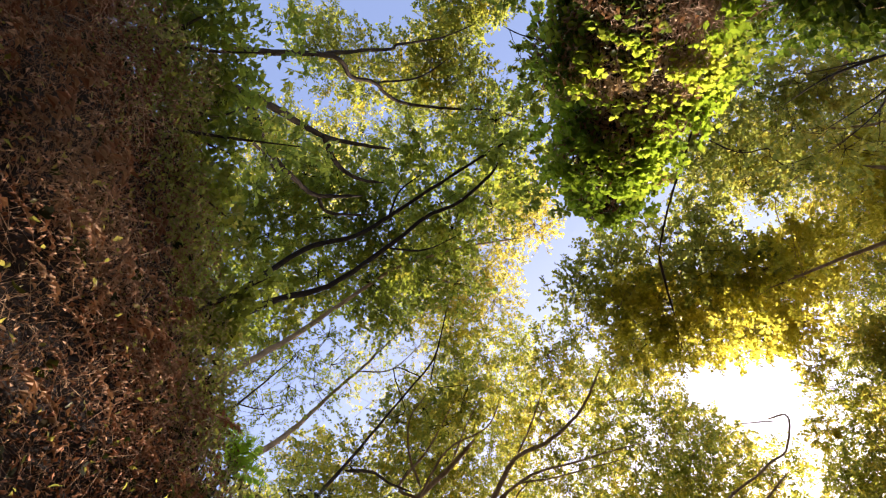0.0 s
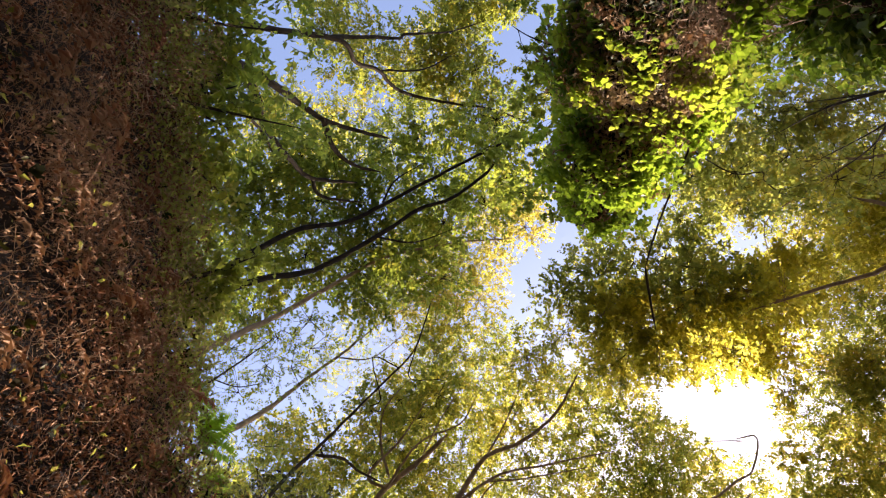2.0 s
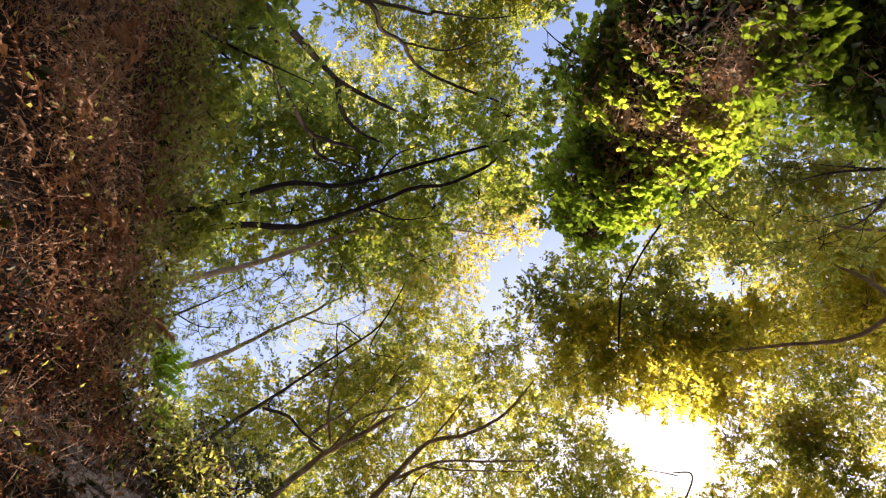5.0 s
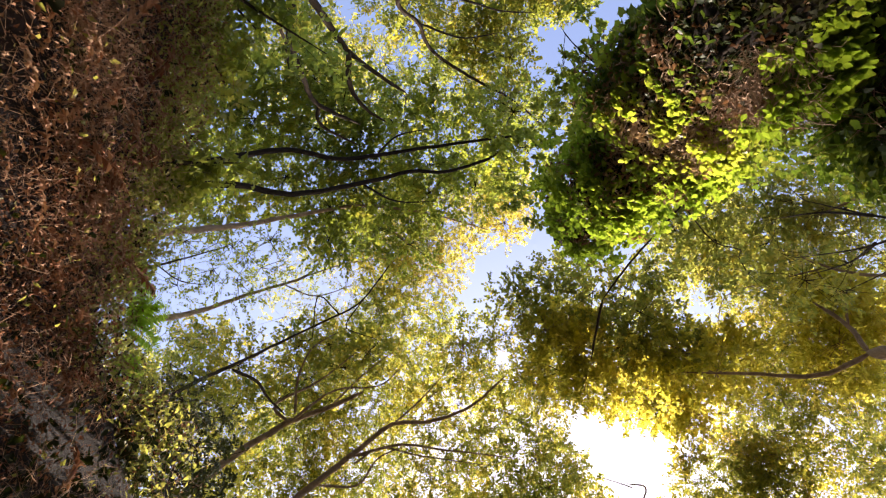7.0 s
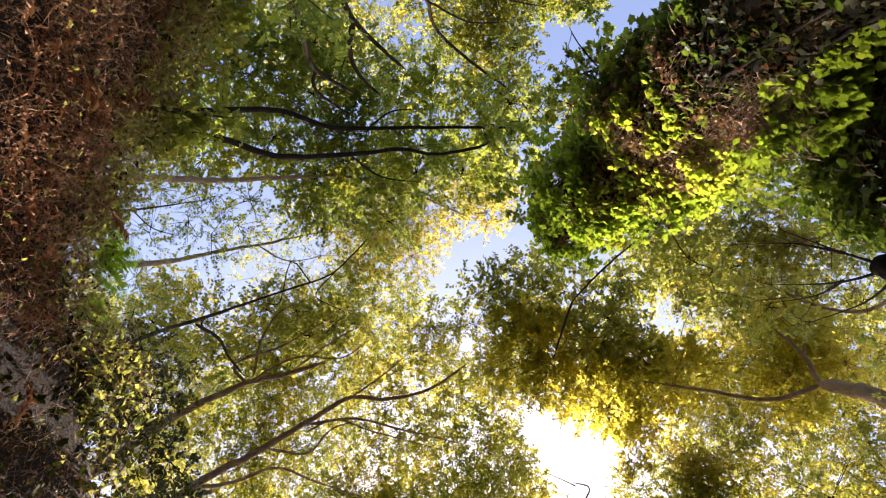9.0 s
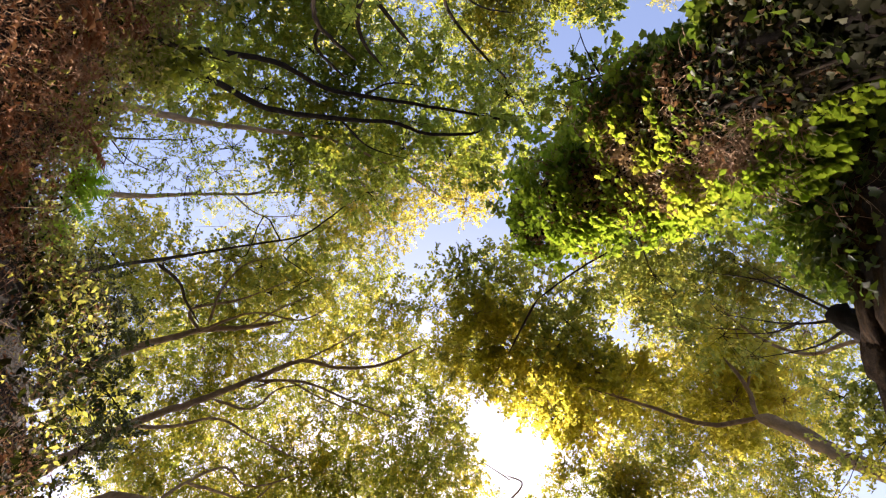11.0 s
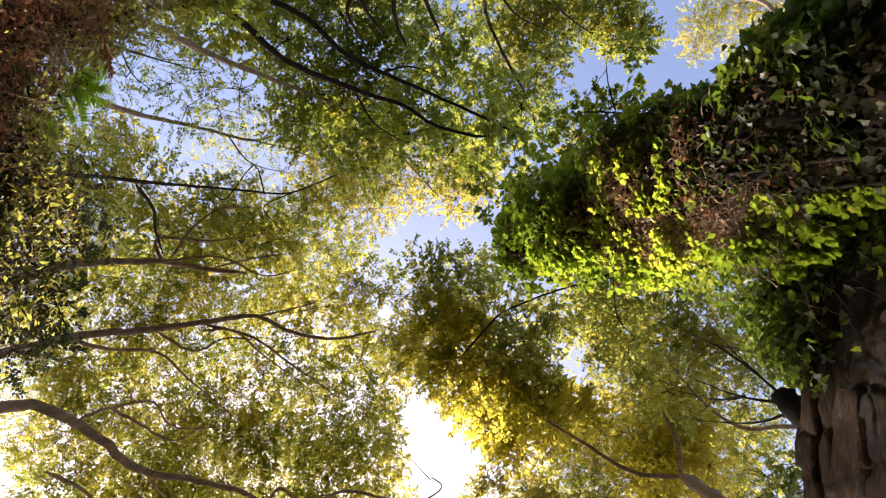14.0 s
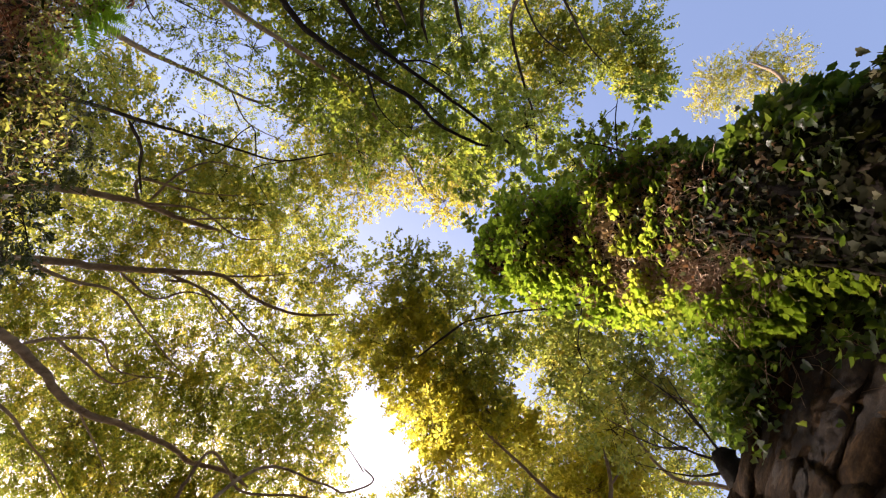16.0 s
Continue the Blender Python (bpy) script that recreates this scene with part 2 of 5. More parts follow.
def tree(label, leaf, limbs, clumps, bark=None, thick=1.0):
    tree_count[0] += 1
    rng = np.random.default_rng(tree_count[0])
    b = bark or BARKS[leaf]
    # the trunk goes down to the ground below its first point
    first = limbs[0][0]
    nxt = limbs[0][1]
    lean = np.array([(first[0] - nxt[0]), (first[1] - nxt[1])])
    lean = lean / (np.linalg.norm(lean) + 1e-6) * 0.35
    foot = np.array([first[0] + lean[0], first[1] + lean[1]])
    zf = ground_height(foot[0], foot[1]) - 0.15
    root = tagged(new("tree"), label, "tree")
    root.location = (foot[0], foot[1], zf)
    off = np.array([foot[0], foot[1], zf])
    trunk = [(foot[0], foot[1], zf, first[3] * 1.5), (foot[0] - lean[0] * 0.3, foot[1] - lean[1] * 0.3, zf + (first[2] - zf) * 0.35, first[3] * 1.12)] + list(limbs[0])
    paths = [smooth_path(trunk, 6)] + [smooth_path(l, 5) for l in limbs[1:]]
    for i, p in enumerate(paths):
        p[:, 3] *= thick
        p[-1, 3] *= 0.35
        p[-2, 3] *= 0.7
        if i:
            p[0, 3] *= 0.45
        wob = rng.standard_normal((len(p), 3)) * p[:, 3:4] * 0.13
        p[:, :3] += wob
        v, f = tube(p, 10 if i == 0 else 8, 0.06, rng)
        link("trunk" if i == 0 else "limb", mesh_from("limb", v - off, f, b, True), root)
    if not clumps:
        return root
    spine = np.vstack(paths)
    lv, tw, br = [], [], []
    nodes = [tuple(s) for s in spine]
    reach = [min(np.linalg.norm(spine[:, :3] - np.array(c[:3]), axis=1)) for c in clumps]
    for k in np.argsort(reach):
        x, y, z, r = clumps[k]
        c = np.array([x, y, z])
        near = np.array(nodes)
        dist = np.linalg.norm(near[:, :3] - c, axis=1) + np.where(near[:, 2] > z + 0.3, 1.0, 0)
        s = near[np.argmin(dist)]
        far = np.linalg.norm(c - s[:3])
        mids = [s[:3] + (c - s[:3]) * q + rng.standard_normal(3) * 0.11 * far for q in (0.25, 0.5, 0.75)]
        rr = min(s[3] * 0.75, 0.036 if leaf not in ("sparse", "speck", "small") else 0.007)
        end = max(rr * 0.6, 0.003)
        br.append(tube(smooth_path([(*s[:3], rr)] + [(*m, rr + (end - rr) * q) for m, q in zip(mids, (0.3, 0.55, 0.8))] + [(*c, end)], 3), 5))
        nodes.append((*c, end))
        n = int(DENSITY[leaf] * rng.uniform(0.7, 1.25) * min(1.0, (r / 0.45) ** 2))
        l4, at, way, ln = sprays(c, r, n, 12, SIZES[leaf], rng, 0.72)
        lv.append(l4)
        some = rng.random(n) < 0.4
        tw.append(twig_prisms(at[some], way[some], ln[some], 0.0026))
        core = rng.choice(n, max(3, n // 5), replace=False)
        start = np.repeat(c[None], len(core), 0)
        go = at[core] - start
        tw.append(twig_prisms(start, unit(go), np.linalg.norm(go, axis=1, keepdims=True), 0.0055))
    v, f = join(lv)
    link("crown", mesh_from("crown", v - off, f, LEAF[leaf]), root, kind="stuff")
    v, f = join(br)
    link("branchwork", mesh_from("branchwork", v - off, f, b, True), root, kind="stuff")
    v, f = join(tw)
    link("twigwork", mesh_from("twigwork", v - off, f, b), root, kind="stuff")
    return root


# ---- the ground: a sunken lane between a steep bank and a rough stone wall
WALL_LINE = [(1.62, -9.0), (1.56, -0.78), (1.8, -0.26), (2.3, 0.65), (2.86, 1.8), (3.1, 9.0)]   # foot of the wall's face, x and y
WALL_TOP = 4.9


def crest(y):
    return np.interp(y, [-6, -2.2, -1.4, -0.9, -0.3, 0.3, 0.9, 1.4, 6], [-1.75, -1.55, -1.6, -1.85, -2.08, -2.3, -2.22, -2.1, -2.0])


def wall_x(y):
    return np.interp(y, [p[1] for p in WALL_LINE], [p[0] for p in WALL_LINE])


def ground_height(x, y):
    s = x - crest(y)
    bank = np.interp(s, [-60, -12, -3, -1, -0.35, 0, 0.95, 1.3], [10.0, 7.6, 6.0, 5.3, 4.85, 4.5, 0.3, 0.0])
    d = x - wall_x(y)
    high = np.interp(d, [0.5, 0.56, 4, 14, 60], [0.0, WALL_TOP - 0.2, 4.6, 6.0, 8.0])
    return float(bank + high)


def ground():
    xs = np.unique(np.concatenate([np.linspace(-900, -40, 12), np.linspace(-40, -4, 30), np.linspace(-4, -0.2, 80), np.linspace(-0.2, 4, 60), np.linspace(4, 40, 24), np.linspace(40, 900, 12)]))
    ys = np.unique(np.concatenate([np.linspace(-900, -30, 12), np.linspace(-30, -6, 24), np.linspace(-6, 6, 140), np.linspace(6, 30, 24), np.linspace(30, 900, 12)]))
    v = []
    for x in xs:
        for y in ys:
            near = max(0.0, 1 - max(abs(x), abs(y)) / 40)
            n = noise.fractal(Vector((x * 0.9, y * 0.9, 0)), 1.0, 2.0, 5) * 0.13 * near
            v.append((x, y, ground_height(x, y) + n))
    m = len(ys)
    i, j = np.meshgrid(np.arange(len(xs) - 1), np.arange(m - 1), indexing="ij")
    f = np.stack([i * m + j, (i + 1) * m + j, (i + 1) * m + j + 1, i * m + j + 1], -1).reshape(-1, 4)
    return tagged(link("ground", mesh_from("ground", v, f, SOIL, True)), "dark leaf-littered soil of a sunken lane and its steep bank", "ground", kind="structure")


ground()


# ---- growth on the bank
def on_bank(rng, n, low=0.0, high=1.0, out=0.12, y0=-2.7, y1=3.0):
    """Points on the bank's face, from its foot (0) to behind its crest (1), standing out a little."""
    y = rng.uniform(y0, y1, n)
    u = low + (high - low) * rng.random(n)
    s = np.interp(u, [0, 0.85, 1], [1.0, 0.0, -0.5])
    z = np.interp(u, [0, 0.85, 1], [0.25, 4.5, 4.95])
    lump = np.array([noise.noise(Vector((a * 1.9, b * 1.9, 2.0))) for a, b in zip(y, z)])
    o = out * rng.random(n) + 0.3 * lump.clip(-0.15, 1)
    return np.stack([crest(y) + s + o * 0.95, y, z + o * 0.3], 1)


def curl_stems(base, way, length, thick, rng, seg=4, bend=0.5):
    """Thin crooked stems, four-pointed in section."""
    n = len(base)
    pts, rad = [base], [np.full(n, 1.0)]
    d = way
    for k in range(seg):
        d = unit(d + rng.standard_normal((n, 3)) * bend / seg + [0, 0, -0.08])
        pts.append(pts[-1] + d * length[:, None] / seg)
        rad.append(np.full(n, 1 - 0.7 * (k + 1) / seg))
    c = np.stack(pts, 1)
    r = np.stack(rad, 1)[..., None] * thick[:, None, None]
    a = unit(np.cross(way, [0.3, 0.5, 0.81]))[:, None]
    b = np.cross(way, a[:, 0])[:, None]
    ring = np.stack([c + r * a, c + r * (-0.5 * a + 0.87 * b), c + r * (-0.5 * a - 0.87 * b)], 2)
    v = ring.reshape(-1, 3)
    f = []
    for k in range(seg):
        for q in range(3):
            f.append([k * 3 + q, k * 3 + (q + 1) % 3, (k + 1) * 3 + (q + 1) % 3, (k + 1) * 3 + q])
    f = (np.arange(n)[:, None, None] * (seg + 1) * 3 + np.array(f)[None]).reshape(-1, 4)
    return v, f


DRY = leaf_material("dry leaf", [(0.05, (0.05, 0.023, 0.013)), (0.5, (0.35, 0.155, 0.085)), (0.97, (0.64, 0.43, 0.27))],
                    [(0.05, (0.03, 0.012, 0.006)), (0.5, (0.12, 0.05, 0.02)), (0.9, (0.25, 0.14, 0.06))], 0.25, 0.85, 0.1)
OLIVE = leaf_material("olive leaf", [(0.05, (0.07, 0.076, 0.024)), (0.5, (0.15, 0.15, 0.05)), (0.9, (0.27, 0.23, 0.09))],
                      [(0.05, (0.24, 0.27, 0.05)), (0.5, (0.46, 0.46, 0.08)), (0.9, (0.62, 0.54, 0.12))], 0.55, 0.5)
WITHERED = leaf_material("withered ivy leaf", [(0.05, (0.04, 0.02, 0.01)), (0.5, (0.3, 0.17, 0.085)), (0.95, (0.62, 0.48, 0.28))],
                         [(0.05, (0.05, 0.02, 0.01)), (0.5, (0.22, 0.1, 0.04)), (0.95, (0.4, 0.26, 0.12))], 0.3, 0.8, 0.1)
BRAMBLE = leaf_material("bramble leaf", [(0.05, (0.06, 0.08, 0.02)), (0.5, (0.12, 0.135, 0.03)), (0.9, (0.24, 0.2, 0.05))],
                        [(0.05, (0.24, 0.3, 0.03)), (0.5, (0.45, 0.48, 0.06)), (0.9, (0.64, 0.56, 0.08))], 0.56)
FERN = leaf_material("fern", [(0.1, (0.08, 0.16, 0.024)), (0.9, (0.12, 0.22, 0.035))], [(0.1, (0.4, 0.64, 0.06)), (0.9, (0.6, 0.82, 0.1))], 0.64, 0.5)
STRAW = bark_material("dry stem", (0.2, 0.1, 0.058), (0.62, 0.42, 0.26), 5.0)


def bank_growth():
    rng = np.random.default_rng(70)
    base = np.vstack([on_bank(rng, 20000, 0.0, 0.6, 0.24), on_bank(rng, 50000, 0.55, 0.86, 0.28), on_bank(rng, 20000, 0.6, 0.86, 0.14)])
    base = base[rng.random(len(base)) < np.interp(base[:, 1], [0.0, 0.9], [1.0, 0.3])]
    al = unit(rng.standard_normal((len(base), 3)) + [0.4, 0, -0.8])
    up = unit(rng.standard_normal((len(base), 3)) + [1.2, 0, 0.6])
    v, f = leaves(base, al, up, 0.007 + 0.024 * rng.random(len(base)) ** 2.5, rng, 0.42, 0.9)
    tagged(link("leaf_litter", mesh_from("leaf_litter", v, f, DRY)), "withered brown leaves caught all over the steep bank", "leaf litter", kind="stuff")
    base = np.vstack([on_bank(rng, 1500, 0.5, 0.8, 0.22), on_bank(rng, 19000, 0.76, 1.0, 0.28)])
    base = base[rng.random(len(base)) < np.interp(base[:, 1], [0.5, 1.2], [1.0, 0.12])]
    al = unit(rng.standard_normal((len(base), 3)) + [0.5, 0, -0.3])
    up = unit(rng.standard_normal((len(base), 3)) + [0.8, 0, 1])
    v, f = leaves(base, al, up, rng.uniform(0.016, 0.048, len(base)), rng, 0.5, 0.3)
    tagged(link("undergrowth", mesh_from("undergrowth", v, f, OLIVE)), "olive green weeds and brambles cloaking the bank", "undergrowth", kind="stuff")
    # short dead twigs lie in tufts that share a direction
    tuft = np.vstack([on_bank(rng, 400, 0.0, 0.6, 0.2), on_bank(rng, 1100, 0.55, 0.86, 0.24)])
    tuft = tuft[rng.random(len(tuft)) < np.interp(tuft[:, 1], [0.0, 0.9], [1.0, 0.35])]
    lie = unit(rng.standard_normal(tuft.shape) * [0.6, 1.0, 0.9] + [0.4, 0, 0.15])
    base = np.repeat(tuft, 15, 0) + rng.standard_normal((15 * len(tuft), 3)) * [0.05, 0.07, 0.07]
    way = unit(np.repeat(lie, 15, 0) + rng.standard_normal(base.shape) * 0.55)
    v, f = curl_stems(base, way, rng.uniform(0.03, 0.2, len(base)), rng.uniform(0.0006, 0.0017, len(base)), rng, 2, 1.5)
    tagged(link("dry_brush", mesh_from("dry_brush", v, f, STRAW)), "tangle of dry reddish stems and dead twigs on the bank", "dry brush", kind="stuff")


def dead_fronds():
    """Withered fern fronds hanging on the bank, matted together."""
    rng = np.random.default_rng(77)
    at = on_bank(rng, 400, 0.4, 0.8, 0.2)
    at = at[rng.random(len(at)) < np.interp(at[:, 1], [0.0, 0.9], [1.0, 0.3])]
    pieces, stems = [], []
    for p in at:
        L = rng.uniform(0.16, 0.42)
        d = unit(np.array([rng.uniform(0.2, 1.0), rng.normal() * 0.9, rng.uniform(-0.2, 0.5)]))
        q = np.linspace(0, 1, 16)
        line = p + d * (L * q)[:, None] + np.array([0.05, 0, -1.0]) * (L * 0.7 * q ** 2)[:, None]
        tan = unit(np.gradient(line, axis=0))
        side = unit(np.cross(tan, [0.8, 0.1, 0.5]))
        wid = L * 0.13 * np.sin(np.pi * (0.15 + 0.82 * q))
        for sg in (1, -1):
            al = unit(side * sg + tan * 0.5 + rng.standard_normal((16, 3)) * 0.35 + [0, 0, -0.25])
            pieces.append(leaves(line, al, unit(rng.standard_normal((16, 3)) * 0.4 + [0.9, 0, 0.5]), wid + 0.006, rng, 0.24, 0.9))
        stems.append(tube(np.column_stack([line, 0.0016 * (1 - 0.7 * q)]), 3))
    root = tagged(new("dead_bracken"), "matted reddish dead bracken fronds hanging on the bank", "dead bracken", kind="stuff")
    link("blades", mesh_from("blades", *join(pieces), DRY), root, kind="stuff")
    link("stems", mesh_from("stems", *join(stems), STRAW, True), root, kind="stuff")


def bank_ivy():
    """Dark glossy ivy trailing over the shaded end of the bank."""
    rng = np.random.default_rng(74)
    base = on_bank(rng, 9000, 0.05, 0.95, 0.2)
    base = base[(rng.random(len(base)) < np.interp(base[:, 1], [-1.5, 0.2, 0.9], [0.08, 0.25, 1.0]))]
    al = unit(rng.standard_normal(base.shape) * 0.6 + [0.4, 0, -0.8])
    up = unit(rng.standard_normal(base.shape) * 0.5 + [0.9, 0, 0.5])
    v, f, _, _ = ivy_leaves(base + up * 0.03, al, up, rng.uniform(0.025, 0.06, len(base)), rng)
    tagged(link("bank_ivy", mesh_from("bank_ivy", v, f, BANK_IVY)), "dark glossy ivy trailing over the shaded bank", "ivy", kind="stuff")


def fern(at, heading, size, fronds, seed, droop=0.9):
    rng = np.random.default_rng(seed)
    root = tagged(new("fern"), "bright green fern with feathery fronds at the bank's crest", "fern", "ferns on the bank")
    root.location = at
    for k in range(fronds):
        a = heading + rng.uniform(-1.3, 1.3)
        L = size * rng.uniform(0.7, 1.1)
        d = np.array([math.cos(a), math.sin(a), 0])
        s = np.linspace(0, 1, 22)
        c = d * (L * s * 0.85)[:, None] + np.array([0, 0, 1]) * (L * (0.7 * s - droop * s ** 2))[:, None]
        side = np.array([-d[1], d[0], 0])
        t = unit(np.gradient(c, axis=0))
        w = L * 0.26 * np.sin(np.pi * (0.12 + 0.88 * s)) ** 0.8 * (1 - 0.35 * s)
        pieces = []
        for sg in (1, -1):
            al = unit(sg * side + t * 0.35 + rng.standard_normal((22, 3)) * 0.06)
            upv = np.cross(al, t) * sg
            pieces.append(leaves(c[2:], al[2:], upv[2:], w[2:] * 1.15 + 0.01, rng, 0.22, 0.15))
        tv, tf = tube(np.column_stack([c, 0.004 * (1 - 0.8 * s)]), 5)
        fr = link("frond", mesh_from("frond", tv, tf, FERN, True), root)
        for v, f in pieces:
            link("blade", mesh_from("blade", v, f, FERN), fr, kind="stuff")
    return root


def shrub(label, at, radius, height, leaf_mat, size, stems, seed, count=60, wide=0.6):
    rng = np.random.default_rng(seed)
    root = tagged(new("shrub"), label, "shrub", "shrubs on the bank")
    root.location = at
    lv, tw = [], []
    for k in range(stems):
        a = rng.uniform(0, 2 * math.pi)
        tip = np.array([math.cos(a) * radius * rng.uniform(0.2, 0.9), math.sin(a) * radius * rng.uniform(0.2, 0.9), height * rng.uniform(0.6, 1.0)])
        p = smooth_path([(0, 0, -0.1, 0.012), (*(tip * [0.35, 0.35, 0.5]), 0.009), (*tip, 0.003)], 5)
        v, f = tube(p, 6)
        link("stem", mesh_from("stem", v, f, BARK_DARK, True), root)
        for q in (0.6, 0.8, 1.0):
            l4, a0, w0, n0 = sprays(p[int(q * (len(p) - 1)), :3], radius * 0.35, count // stems, 8, size, rng, wide)
            lv.append(l4)
            tw.append(twig_prisms(a0, w0, n0, 0.0016))
    v, f = join(lv)
    link("crown", mesh_from("crown", v, f, leaf_mat), root, kind="stuff")
    v, f = join(tw)
    link("twigwork", mesh_from("twigwork", v, f, BARK_DARK), root, kind="stuff")
    return root


bank_growth()
dead_fronds()
fern((-2.2, 0.3, 4.6), 0.1, 0.27, 4, 5, 0.5)
fern((-2.25, 0.52, 4.55), 0.3, 0.24, 3, 6, 0.5)
fern((-2.3, 0.08, 4.7), -0.1, 0.26, 3, 7)
shrub("dark leafy sapling overhanging the bank", (-1.5, -1.95, 4.45), 0.85, 1.05, LEAF["dark"], 0.06, 12, 21, 190)
shrub("dark leafy sapling overhanging the bank", (-1.62, -1.5, 4.5), 0.6, 0.8, LEAF["dark"], 0.055, 8, 31, 100)
shrub("yellow-green bramble bush along the bank's crest", (-1.95, -0.55, 4.55), 0.42, 0.4, BRAMBLE, 0.05, 6, 22, 48)
shrub("yellow-green bramble bush along the bank's crest", (-2.38, 0.0, 4.6), 0.3, 0.34, BRAMBLE, 0.045, 6, 23, 40)
shrub("yellow-green bramble bush along the bank's crest", (-2.27, -0.28, 4.6), 0.34, 0.42, BRAMBLE, 0.045, 6, 27, 52)
shrub("yellow-green bramble bush along the bank's crest", (-2.05, -0.9, 4.6), 0.42, 0.45, BRAMBLE, 0.05, 6, 28, 60)
shrub("dark low thicket at the bank's crest", (-2.3, 1.05, 4.5), 0.3, 0.3, SHADE_LEAF, 0.045, 6, 24, 60)
shrub("dark low thicket at the bank's crest", (-2.2, 1.7, 4.5), 0.35, 0.3, SHADE_LEAF, 0.045, 6, 25, 60)
shrub("yellow-green bramble bush along the bank's crest", (-1.7, -1.25, 4.5), 0.4, 0.4, BRAMBLE, 0.055, 6, 26, 48)

# ---- trees
# twin ash
tree("two-stemmed dark-barked ash tree with deep green feathery leaves on the bank", "dark",
     limbs=[[(-3.06, -0.8, 6.22, 0.038), (-2.8, -0.98, 7.03, 0.034), (-2.48, -1.12, 7.61, 0.031), (-2.11, -1.07, 8.15, 0.029), (-1.77, -1.14, 8.56, 0.027), (-1, -1.33, 9.32, 0.023), (-0.38, -1.45, 9.85, 0.02), (-0, -1.53, 10.14, 0.019)]]
            + [[(-3.04, -0.65, 6.22, 0.042), (-2.78, -0.72, 7, 0.037), (-2.45, -0.66, 7.62, 0.034), (-1.91, -0.8, 8.34, 0.03), (-1.43, -0.96, 8.87, 0.027), (-1.06, -0.97, 9.21, 0.025), (-0.59, -1.13, 9.63, 0.023), (-0.34, -1.31, 9.86, 0.021)]]
            + [[(-1.85, -1.19, 8.88, 0.018), (-1.68, -1.51, 9.4, 0.013), (-1.33, -1.69, 10, 0.007)]]
            + [[(-2.02, -0.85, 8.74, 0.018), (-1.75, -0.66, 9.37, 0.012), (-1.33, -0.67, 10, 0.007)]],
     clumps=[(-4.54, -3.16, 11.35, 0.49), (-3.39, -2.89, 11.18, 0.47), (-5.62, -2.13, 11.16, 0.44), (-2.7, -2.67, 12.04, 0.46), (-3.8, -1.28, 10.77, 0.55), (-2.29, -1.3, 12.37, 0.47),
                (-0.18, -1.65, 12.56, 0.6), (-2.6, -1.97, 10.98, 0.49), (-2.39, -2.23, 12.6, 0.47), (-4.8, -2.36, 10.85, 0.43), (-6.48, -1.54, 12.34, 0.5), (-2.13, -2.78, 12.53, 0.53),
                (-4.19, -1.07, 12.57, 0.6), (-5.37, -2.58, 10.69, 0.53), (-1.19, -1.52, 12.58, 0.58), (-4.12, -2.17, 10.47, 0.55), (-5.45, -2.15, 12.34, 0.49), (-3.18, -0.27, 10.83, 0.49)]
             + [(-2.18, -0.76, 12.34, 0.44), (-3.84, -2.64, 10.64, 0.47), (-1.05, -2.44, 12.56, 0.41), (-6.02, -1.94, 12.6, 0.58), (-0.68, -1.82, 11.95, 0.54), (-5.09, -3.29, 11.15, 0.45),
                (-0.87, -0.9, 11.16, 0.56), (-2.85, -1.62, 11.01, 0.55), (-3.03, -0.71, 10.61, 0.59), (-2.78, -0.46, 12.48, 0.5), (-2.72, -1, 10.9, 0.48), (-1.46, -1.24, 10.39, 0.49),
                (-0.21, -2.13, 11.4, 0.6), (-5.48, -1.43, 12.43, 0.46), (-4.04, -2.54, 11.64, 0.55), (-1.48, -0.85, 10.52, 0.56), (-3.49, -1.49, 11.65, 0.55), (-3.18, -1.96, 10.65, 0.55)]
             + [(-4.74, -1.68, 11.71, 0.5), (-0.52, -1.29, 12.21, 0.42), (-4.98, -0.88, 10.83, 0.44), (-4.23, -2.14, 12.37, 0.55), (-2.39, -1.57, 11.06, 0.59), (-2.9, -0.5, 11.33, 0.44),
                (-4.24, -1.04, 11.12, 0.46), (-6.03, -1.88, 11.23, 0.56), (-1.52, -2.07, 11.87, 0.46), (-4.81, -2.68, 10.46, 0.44), (-4.3, -2.02, 11.36, 0.41), (-3.46, -2.74, 12.02, 0.55),
                (-3.56, -2.91, 10.63, 0.51), (-5.59, -3.11, 11.07, 0.48), (-2.46, -0.94, 11.53, 0.49), (-2.26, -0.13, 12.57, 0.58), (-5.85, -0.96, 11.02, 0.52), (-1.55, -2.53, 11.9, 0.41)]
             + [(-6.58, -2.57, 12.05, 0.57), (-2.7, -2.61, 10.67, 0.58)], thick=0.88)

